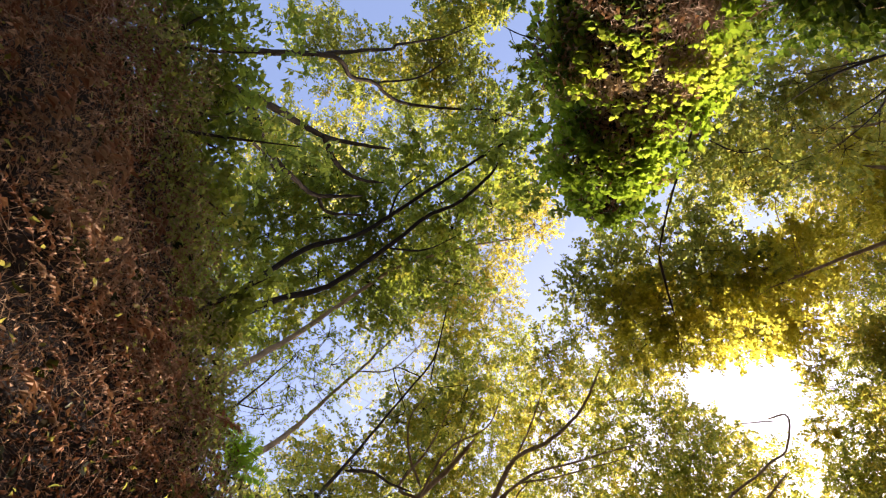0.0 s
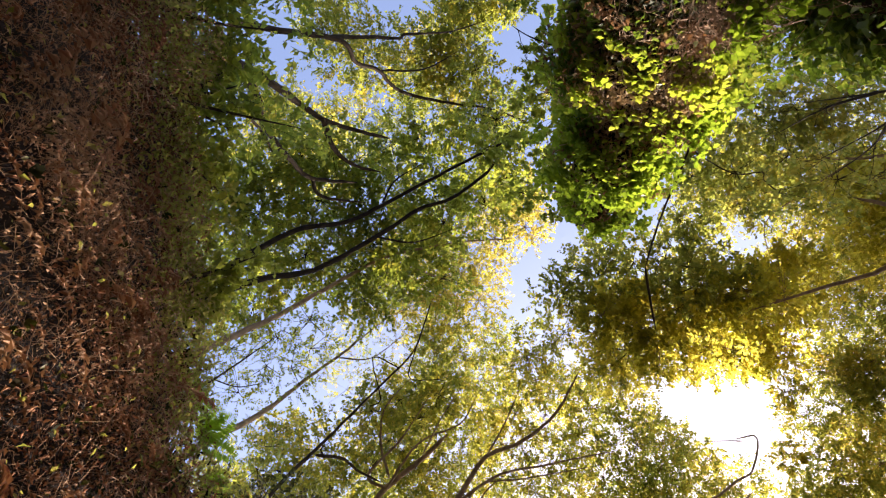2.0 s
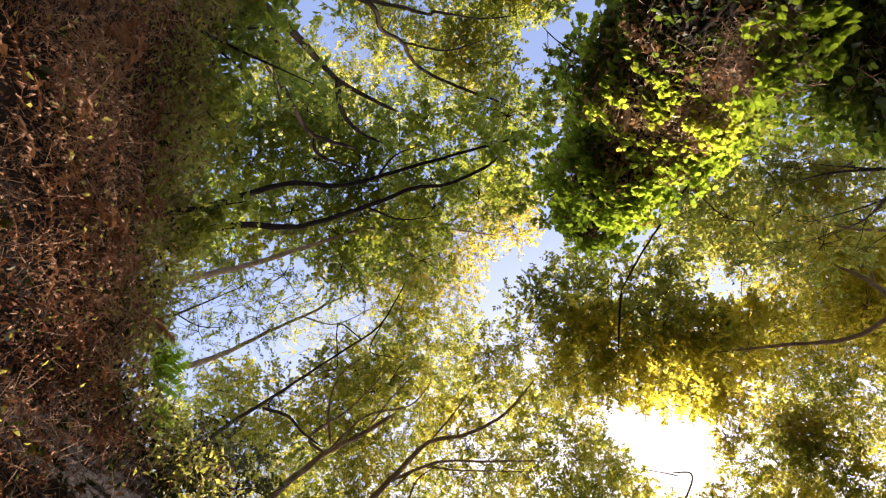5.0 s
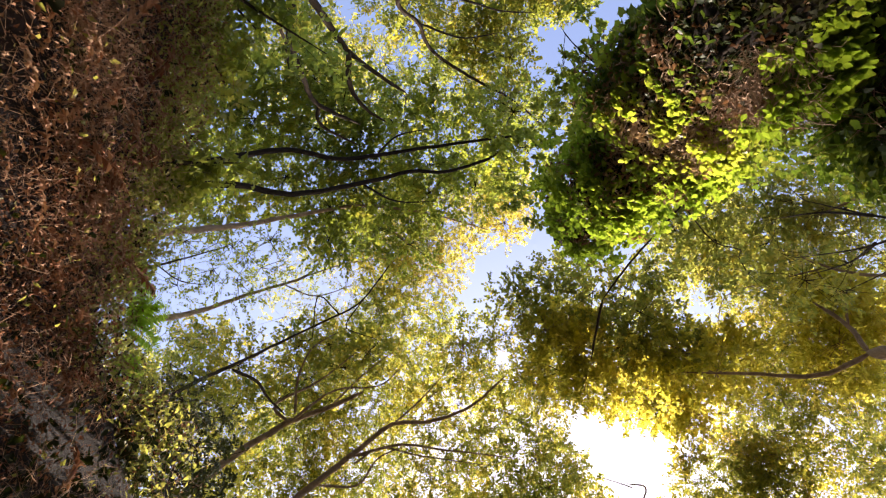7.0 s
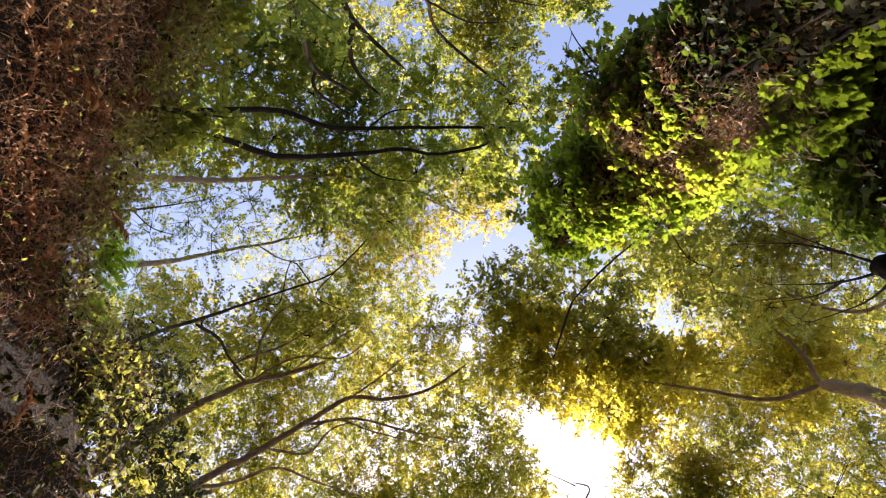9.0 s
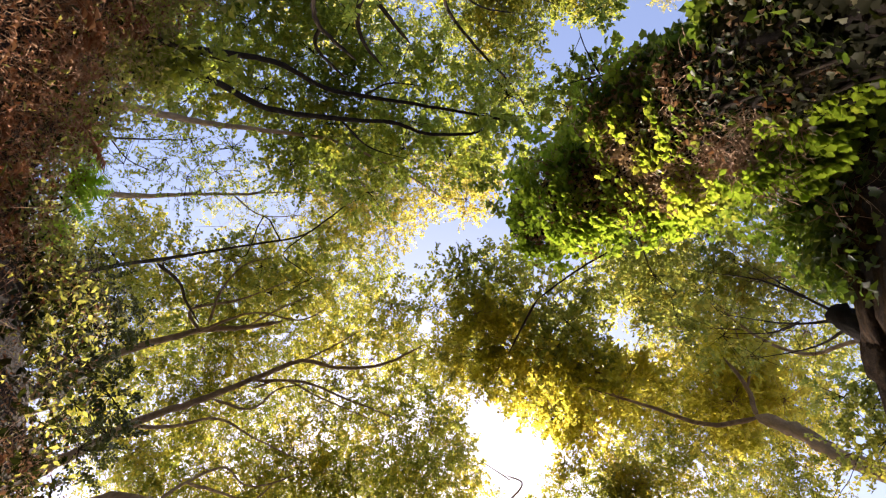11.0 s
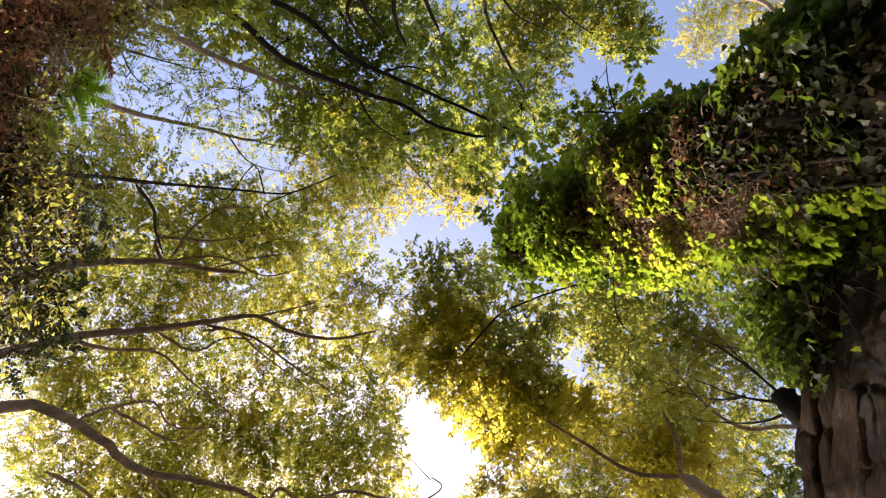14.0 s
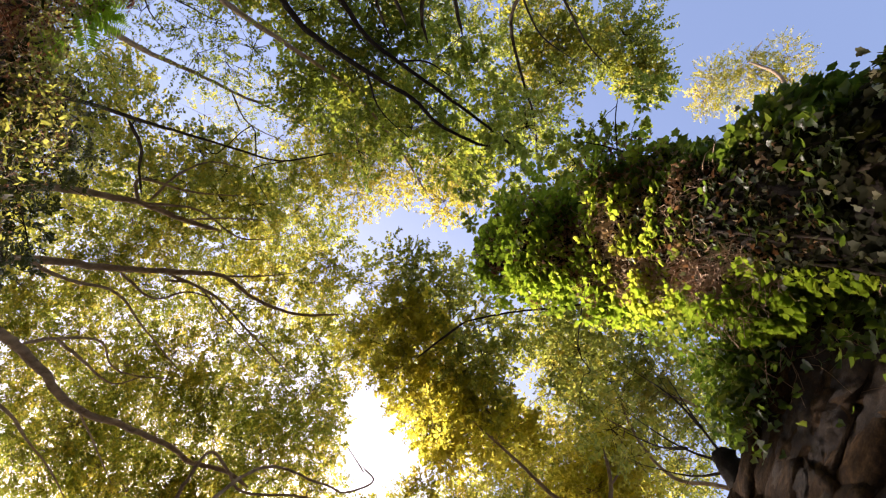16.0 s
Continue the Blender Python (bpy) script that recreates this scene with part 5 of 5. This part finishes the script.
# leaf colour cut to near black for the trunk's shade; the bank shares it
BANK_IVY = leaf_material("shade-dark ivy leaf", [(0.05, (0.006, 0.008, 0.003)), (0.6, (0.017, 0.017, 0.006)), (0.95, (0.055, 0.036, 0.014))],
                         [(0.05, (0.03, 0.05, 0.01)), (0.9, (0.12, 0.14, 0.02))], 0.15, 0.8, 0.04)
IVY_AXIS = [(0.98, -1.0, 0.0, 0.46), (0.98, -1.04, 1.6, 0.36), (0.98, -1.06, 3.7, 0.3), (0.98, -0.96, 4.85, 0.32), (0.82, -0.6, 5.9, 0.3), (0.47, -0.26, 6.68, 0.22), (0.26, -0.05, 7.15, 0.1)]
LOBES = [(0.0, 0.0), (0.2, -0.15), (0.46, -0.02), (0.39, 0.2), (0.48, 0.46), (0.27, 0.62), (0.0, 0.95), (-0.27, 0.62), (-0.48, 0.46), (-0.39, 0.2), (-0.46, -0.02), (-0.2, -0.15)]
IVY_FACES = [(0, 1, 3), (1, 2, 3), (0, 3, 5), (3, 4, 5), (0, 5, 6), (0, 6, 7), (7, 8, 9), (0, 7, 9), (0, 9, 11), (9, 10, 11)]


def ivy_leaf_points(fold, curl):
    return np.array([(x, y, abs(x) * fold - curl * y * y) for x, y in LOBES])


def ivy_leaves(at, along, up, size, rng):
    side = unit(np.cross(along, up))
    up = np.cross(side, along)
    p = ivy_leaf_points(0.25, 0.18)
    v = at[:, None] + size[:, None, None] * (p[None, :, 0:1] * side[:, None] + p[None, :, 1:2] * along[:, None] + p[None, :, 2:3] * up[:, None])
    f = (np.arange(len(at))[:, None, None] * len(LOBES) + np.array(IVY_FACES)[None]).reshape(-1, 3)
    return v.reshape(-1, 3), f, side, up


def ivy_trunk():
    rng = np.random.default_rng(33)
    root = tagged(new("ivy_clad_trunk"), "old leaning trunk smothered in green ivy and dead vines", "tree")
    path = smooth_path(IVY_AXIS, 8)
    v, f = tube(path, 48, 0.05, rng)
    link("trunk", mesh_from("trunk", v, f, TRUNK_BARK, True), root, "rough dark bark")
    c, r = path[:, :3], path[:, 3]
    t = unit(np.gradient(c, axis=0))
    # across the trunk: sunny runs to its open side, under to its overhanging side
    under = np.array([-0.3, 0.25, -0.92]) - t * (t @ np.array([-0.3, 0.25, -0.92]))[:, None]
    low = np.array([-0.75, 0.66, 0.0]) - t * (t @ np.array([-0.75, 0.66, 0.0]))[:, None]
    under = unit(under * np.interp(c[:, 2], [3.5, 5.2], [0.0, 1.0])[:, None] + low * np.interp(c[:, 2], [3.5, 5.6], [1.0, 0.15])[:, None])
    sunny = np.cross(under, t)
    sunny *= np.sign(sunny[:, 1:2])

    def shell(n, z0, z1, a0, a1, out0, out1, lumpy=1.6):
        """Points round the trunk between two heights; angles in degrees from its underside (0) to its sunny side (90)."""
        zz = rng.uniform(z0, z1, n)
        k = np.interp(zz, c[:, 2], np.arange(len(c)))
        i = k.astype(int).clip(0, len(c) - 2)
        g = (k - i)[:, None]
        cc, rr = c[i] * (1 - g) + c[i + 1] * g, (r[i] * (1 - g[:, 0]) + r[i + 1] * g[:, 0])
        a = np.radians(rng.uniform(a0, a1, n))
        n_out = np.cos(a)[:, None] * under[i] + np.sin(a)[:, None] * sunny[i]
        lump = np.array([noise.noise(Vector((p[0] * 3, p[1] * 3, p[2] * 2.2)) + Vector(q) * 0.8) for p, q in zip(cc, n_out)])
        o = rr + (out0 + (out1 - out0) * rng.random(n)) * (0.65 + lumpy * lump).clip(0.1, 2)
        return cc + n_out * o[:, None], n_out, t[i], lump

    def clumps(spots, per, spread, lo, hi, lift, droop):
        """Sprays of ivy leaves round spots, each leaf held out under the light: places, ways, upper sides, sizes."""
        p, n_out, tt, _ = spots
        n = len(p) * per
        d = rng.standard_normal((n, 3))
        d = unit(d) * (rng.random((n, 1)) ** 0.5) * np.repeat(spread * rng.uniform(0.6, 1.3, len(p)), per)[:, None]
        no, ta = np.repeat(n_out, per, 0), np.repeat(tt, per, 0)
        at = np.repeat(p, per, 0) + d - no * (np.sum(d * no, 1, keepdims=True)) * 0.55
        al = unit(no * 0.5 + d / spread * 0.7 + rng.standard_normal((n, 3)) * 0.35 + np.array([0, 0, -droop]))
        up = unit(no * 0.45 + rng.standard_normal((n, 3)) * 0.33 + np.array([0.0, 0.2, lift]))
        return at, al, up, rng.uniform(lo, hi, n)

    def many(*groups):
        return [np.concatenate(q) for q in zip(*groups)]

    # hairy climbing stems
    for k in range(9):
        a0 = math.radians(-100 + k * 24 + rng.uniform(-8, 8))
        idx = np.arange(4, len(c) - rng.integers(2, 10))
        aa = a0 + 0.35 * np.sin(idx * rng.uniform(0.12, 0.25) + k)
        pos = c[idx] + (np.cos(aa)[:, None] * under[idx] + np.sin(aa)[:, None] * sunny[idx]) * (r[idx, None] * 1.02 + 0.006)
        pos += rng.standard_normal(pos.shape) * 0.008
        th = 0.013 * np.linspace(1, 0.35, len(idx)) * rng.uniform(0.5, 1.2)
        v, f = tube(np.column_stack([pos, th]), 8, 0.2, rng)
        vine = link("vine", mesh_from("vine", v, f, BARK_DARK, True), root, "hairy brown ivy stem")
        pick = rng.integers(0, len(pos), 700)
        hp = pos[pick] + rng.standard_normal((700, 3)) * 0.02
        hv, hf = curl_stems(hp, unit(rng.standard_normal((700, 3)) + t[idx][pick] * 0.5), rng.uniform(0.015, 0.06, 700), rng.uniform(0.0006, 0.0015, 700), rng, 2, 1.0)
        link("root_fringe", mesh_from("root_fringe", hv, hf, BARK_DARK), vine, kind="stuff")
    # dead runners: a pale mat along the edge of the light, a thin tangle elsewhere
    mat_p = [shell(2000, 4.2, 5.75, 30, 78, 0.0, 0.14, 2.4), shell(1300, 4.15, 5.0, 42, 74, 0.02, 0.16, 2.4), shell(1000, 4.3, 6.9, -80, 60, 0.0, 0.2)]
    p, n_out, tt = (np.concatenate([m[q] for m in mat_p]) for q in range(3))
    v, f = curl_stems(p, unit(n_out * 0.25 + rng.standard_normal(p.shape) * 0.5 - tt * rng.choice([-0.8, 0.8], len(p))[:, None]), rng.uniform(0.04, 0.16, len(p)), rng.uniform(0.001, 0.0046, len(p)), rng, 3, 1.6)
    link("runner_tangle", mesh_from("runner_tangle", v, f, RUNNER), root, "dry runners coloured pale for sunlight", "stuff")
    mat_p = [shell(3400, 4.6, 5.9, -80, 66, 0.02, 0.2), shell(500, 3.6, 4.8, -60, 50, 0.02, 0.16), shell(2000, 5.4, 7.0, -90, 90, 0.02, 0.22)]
    p, n_out, tt = (np.concatenate([m[q] for m in mat_p]) for q in range(3))
    v, f = leaves(p, unit(-tt + rng.standard_normal(p.shape) * 0.6), unit(n_out + rng.standard_normal(p.shape) * 0.4), rng.uniform(0.02, 0.055, len(p)), rng, 0.45, 0.8)
    link("leaf_debris", mesh_from("leaf_debris", v, f, WITHERED), root, "withered brown ivy leaves", "stuff")
    # shade put into darker leaves on the underside and the whole shaded flank
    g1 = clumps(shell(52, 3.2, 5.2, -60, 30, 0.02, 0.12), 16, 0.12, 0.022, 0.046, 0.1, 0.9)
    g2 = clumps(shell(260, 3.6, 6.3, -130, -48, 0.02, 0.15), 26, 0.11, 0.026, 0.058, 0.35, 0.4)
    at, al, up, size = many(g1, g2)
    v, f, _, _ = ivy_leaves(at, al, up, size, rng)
    link("shaded_foliage", mesh_from("shaded_foliage", v, f, SHADE_IVY), root, "ivy leaves coloured dark green for shade", "stuff")
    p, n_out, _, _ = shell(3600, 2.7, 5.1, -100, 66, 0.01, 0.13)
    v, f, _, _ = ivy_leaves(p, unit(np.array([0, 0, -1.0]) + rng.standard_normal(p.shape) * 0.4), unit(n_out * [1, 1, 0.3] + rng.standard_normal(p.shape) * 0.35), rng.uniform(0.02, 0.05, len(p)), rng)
    link("old_foliage", mesh_from("old_foliage", v, f, BANK_IVY), root, "ivy leaves darkened for the underside's shade", "stuff")
    # pale leaves hang limp in front of the dark bark, nearest over the lane
    g1, g2 = shell(100, 2.9, 4.7, -60, 55, 0.06, 0.2, 0.8), shell(70, 4.3, 5.3, -30, 45, 0.06, 0.2, 0.8)
    p, n_out = (np.concatenate([g1[q], g2[q]]) for q in range(2))
    p = p[rng.integers(0, len(p) // 3, len(p))] + rng.standard_normal(p.shape) * [0.035, 0.035, 0.09]
    v, f, _, _ = ivy_leaves(p, unit(np.array([0, 0, -1.0]) + rng.standard_normal(p.shape) * 0.22), unit(n_out * [1, 1, 0.3] + rng.standard_normal(p.shape) * 0.75), rng.uniform(0.018, 0.038, len(p)), rng)
    link("hanging_leaves", mesh_from("hanging_leaves", v, f, PALE_IVY), root, "limp ivy leaves coloured pale for sky sheen", "stuff")
    # bright leaves, sunlight in their colour: a sunny-edge fringe, looser sprays towards the tip
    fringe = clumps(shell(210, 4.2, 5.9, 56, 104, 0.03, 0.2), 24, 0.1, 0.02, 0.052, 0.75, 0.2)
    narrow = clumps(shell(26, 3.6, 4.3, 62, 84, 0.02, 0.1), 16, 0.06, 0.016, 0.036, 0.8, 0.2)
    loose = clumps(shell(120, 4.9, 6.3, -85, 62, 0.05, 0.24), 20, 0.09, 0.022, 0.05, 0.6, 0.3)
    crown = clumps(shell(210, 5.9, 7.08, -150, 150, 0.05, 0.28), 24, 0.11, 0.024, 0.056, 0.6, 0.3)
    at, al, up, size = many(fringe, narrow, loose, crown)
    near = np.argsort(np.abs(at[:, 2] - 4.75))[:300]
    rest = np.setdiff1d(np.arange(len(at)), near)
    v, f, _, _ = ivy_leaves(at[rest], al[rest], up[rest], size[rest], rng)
    link("foliage", mesh_from("foliage", v, f, IVY_LEAF), root, "ivy leaves coloured bright lime for sunlight", "stuff")
    kinds = [mesh_from("leaf", ivy_leaf_points(fo, cu), np.array(IVY_FACES), IVY_LEAF) for fo, cu in ((0.2, 0.1), (0.3, 0.25), (0.1, 0.3), (0.4, 0.15))]
    for k in near:
        side = unit(np.cross(al[k], up[k]))
        upk = np.cross(side, al[k])
        ob = link("leaf", kinds[k % 4], root)
        m = Matrix(np.column_stack([side, al[k], upk]).tolist()).to_4x4()
        ob.matrix_basis = Matrix.Translation(at[k]) @ m @ Matrix.Scale(size[k], 4)
    return root


ivy_trunk()
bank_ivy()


# ---- the stone wall
def wall():
    rng = random.Random(12)
    holder = tagged(new("wall"), "rough wall of large brown stones beside the lane", "wall", kind="structure")
    ys = np.concatenate([np.linspace(-9, -2.6, 20), np.linspace(-2.5, 3.5, 220), np.linspace(3.7, 9, 16)])
    zs = np.concatenate([np.linspace(-0.2, 2.2, 16), np.linspace(2.23, WALL_TOP - 0.1, 100)])
    core_v = []
    for y in ys:
        for z in zs:
            near, _ = noise.voronoi(Vector((y * 2.6 + noise.noise(Vector((y * 3, z * 3, 1))) * 0.5, z * 4.2, 0.0)))
            rough = noise.fractal(Vector((y * 2.2, z * 2.2, 3.0)), 0.8, 2.0, 6) * 0.04 + 0.03 * math.exp(-12 * (near[1] - near[0])) - 0.012 * near[0]
            core_v.append((float(wall_x(y)) + rough + 0.014 * noise.noise(Vector((y * 16, z * 22, 6.0))), y, z))
    m, far = len(zs), len(core_v)
    core_v += [(float(wall_x(y)) + 0.6, y, z) for y in ys for z in (zs[0], zs[-1])]
    core_f = [(i * m + j, i * m + j + 1, (i + 1) * m + j + 1, (i + 1) * m + j) for i in range(len(ys) - 1) for j in range(m - 1)]
    core_f += [(i * m + m - 1, far + 2 * i + 1, far + 2 * i + 3, (i + 1) * m + m - 1) for i in range(len(ys) - 1)]
    core_f += [(far + 2 * i, far + 2 * i + 2, far + 2 * i + 3, far + 2 * i + 1) for i in range(len(ys) - 1)]
    link("core", mesh_from("core", core_v, core_f, MORTAR, True), holder, "earth mortar and rubble fill")
    shapes = []
    for k in range(10):
        bm = bmesh.new()
        bmesh.ops.create_cube(bm, size=1.0)
        bmesh.ops.subdivide_edges(bm, edges=bm.edges[:], cuts=3, use_grid_fill=True)
        for vt in bm.verts:
            vt.co = vt.co.lerp(vt.co.normalized() * 0.62, 0.05)
            vt.co += noise.noise_vector(vt.co * 1.9 + Vector((k * 7.3, 0, 0))) * 0.1 + noise.noise_vector(vt.co * 4.5 + Vector((k * 3.1, 4, 0))) * 0.05 + noise.noise_vector(vt.co * 11 + Vector((k * 1.7, 9, 2))) * 0.045
        me = bpy.data.meshes.new("stone")
        bm.to_mesh(me)
        bm.free()
        me.polygons.foreach_set("use_smooth", np.ones(len(me.polygons), bool))
        me.materials.append(STONE)
        shapes.append(me)
    z = 0.05
    while z < WALL_TOP - 0.05:
        hgt = rng.uniform(0.13, 0.27) if z > 2.4 else rng.uniform(0.24, 0.42)
        y = -2.2 + rng.uniform(0, 0.3)
        while y < 3.4:
            ln = rng.uniform(0.16, 0.42) if z > 2.4 else rng.uniform(0.25, 0.5)
            x0, x1 = float(wall_x(y)), float(wall_x(y + ln))
            yaw = math.atan2(y + ln - y, x1 - x0) - math.pi / 2
            ob = link("stone", rng.choice(shapes), holder)
            ob.location = ((x0 + x1) / 2 + 0.208 + rng.uniform(-0.014, 0.014), y + ln / 2, z + hgt / 2 + rng.uniform(-0.02, 0.02))
            ob.rotation_euler = (rng.uniform(-0.12, 0.12), rng.uniform(-0.03, 0.03), yaw + rng.uniform(-0.04, 0.04))
            ob.scale = (rng.uniform(0.34, 0.39), ln * rng.uniform(1.12, 1.3) * math.hypot(1, (x1 - x0) / ln), hgt * rng.uniform(1.16, 1.36))
            y += ln + 0.01
        z += hgt


wall()


def wall_ivy():
    rng = np.random.default_rng(51)
    root = tagged(new("wall_ivy"), "dark green ivy hanging over the top of the stone wall", "ivy")
    # a blanket on the face and over the top
    n = 5000
    y = np.concatenate([rng.uniform(-2.3, -0.4, 4500), rng.uniform(-0.4, -0.08, 500)])
    z = WALL_TOP + 0.25 - np.abs(rng.standard_normal(n)) * np.where(y < -0.6, 1.2, 0.28)
    out = 0.05 + 0.2 * rng.random(n) * np.where(z > 4.4, 1.0, 0.6)
    p = np.stack([wall_x(y) - out + np.where(z > WALL_TOP, rng.uniform(0, 0.4, n), 0), y, z], 1)
    al = unit(rng.standard_normal(p.shape) * 0.5 + [-0.3, 0, -0.8])
    up = unit(rng.standard_normal(p.shape) * 0.4 + [-0.8, 0.2, 0.6])
    v, f, _, _ = ivy_leaves(p, al, up, rng.uniform(0.03, 0.065, n), rng)
    link("foliage", mesh_from("foliage", v, f, BUSH_IVY), root, kind="stuff")
    for cx, cy, cz, cr, m in ((1.5, -0.66, 5.0, 0.42, 1700), (1.74, -0.36, 4.9, 0.3, 900), (1.42, -0.98, 5.25, 0.5, 1500), (1.3, -0.55, 5.5, 0.3, 450)):
        d = unit(rng.standard_normal((m, 3))) * cr * rng.random((m, 1)) ** 0.4
        q = d + [cx, cy, cz]
        v, f, _, _ = ivy_leaves(q, unit(d + rng.standard_normal(q.shape) * 0.2 + [-0.1, 0, -0.25]), unit(d + rng.standard_normal(q.shape) * 0.1 + [0, 0, 0.3]), rng.uniform(0.022, 0.046, m), rng)
        link("bush", mesh_from("bush", v, f, BUSH_IVY), root, "bushy ivy over the wall top", "stuff")
    p = p[:700]
    v, f = curl_stems(p, unit(rng.standard_normal(p.shape) + [-0.4, 0, -0.5]), rng.uniform(0.1, 0.4, len(p)), rng.uniform(0.001, 0.003, len(p)), rng, 4, 1.0)
    link("runner_tangle", mesh_from("runner_tangle", v, f, STRAW), root, "dry brown runners", "stuff")


wall_ivy()


def dead_stump():
    rng = np.random.default_rng(61)
    root = tagged(new("stump"), "dead grey stump with bare twigs on the wall top", "stump")
    root.location = (2.02, 0.03, WALL_TOP - 0.1)
    v, f = tube(smooth_path([(0.1, 0.02, -0.15, 0.1), (0.02, 0.0, 0.12, 0.085), (-0.05, -0.03, 0.34, 0.06)], 6), 12, 0.12, rng)
    link("trunk", mesh_from("trunk", v, f, BARK_BLACK, True), root)
    for a, b, c in (((-0.03, -0.02, 0.3), (-0.12, -0.1, 0.7), (-0.2, -0.22, 1.25)), ((-0.03, 0, 0.3), (-0.15, 0.1, 0.6), (-0.3, 0.16, 1.1)),
                    ((0, 0.02, 0.25), (0.0, 0.2, 0.55), (-0.1, 0.38, 0.95)), ((-0.1, -0.08, 0.6), (-0.25, -0.12, 0.9), (-0.42, -0.1, 1.2)), ((-0.12, 0.08, 0.55), (-0.1, 0.2, 0.9), (-0.2, 0.3, 1.3))):
        v, f = tube(smooth_path([(*a, 0.011), (*b, 0.006), (*c, 0.002)], 6), 6, 0.1, rng)
        link("branch", mesh_from("branch", v, f, BARK_DARK, True), root)
        start = np.repeat(np.array([b, c]), 9, 0) + rng.standard_normal((18, 3)) * 0.02
        v, f = curl_stems(start, unit(rng.standard_normal((18, 3)) * 0.6 + [-0.3, 0, 0.7]), rng.uniform(0.12, 0.4, 18), rng.uniform(0.0012, 0.0026, 18), rng, 4, 1.2)
        link("twigwork", mesh_from("twigwork", v, f, BARK_DARK), root, kind="stuff")


dead_stump()
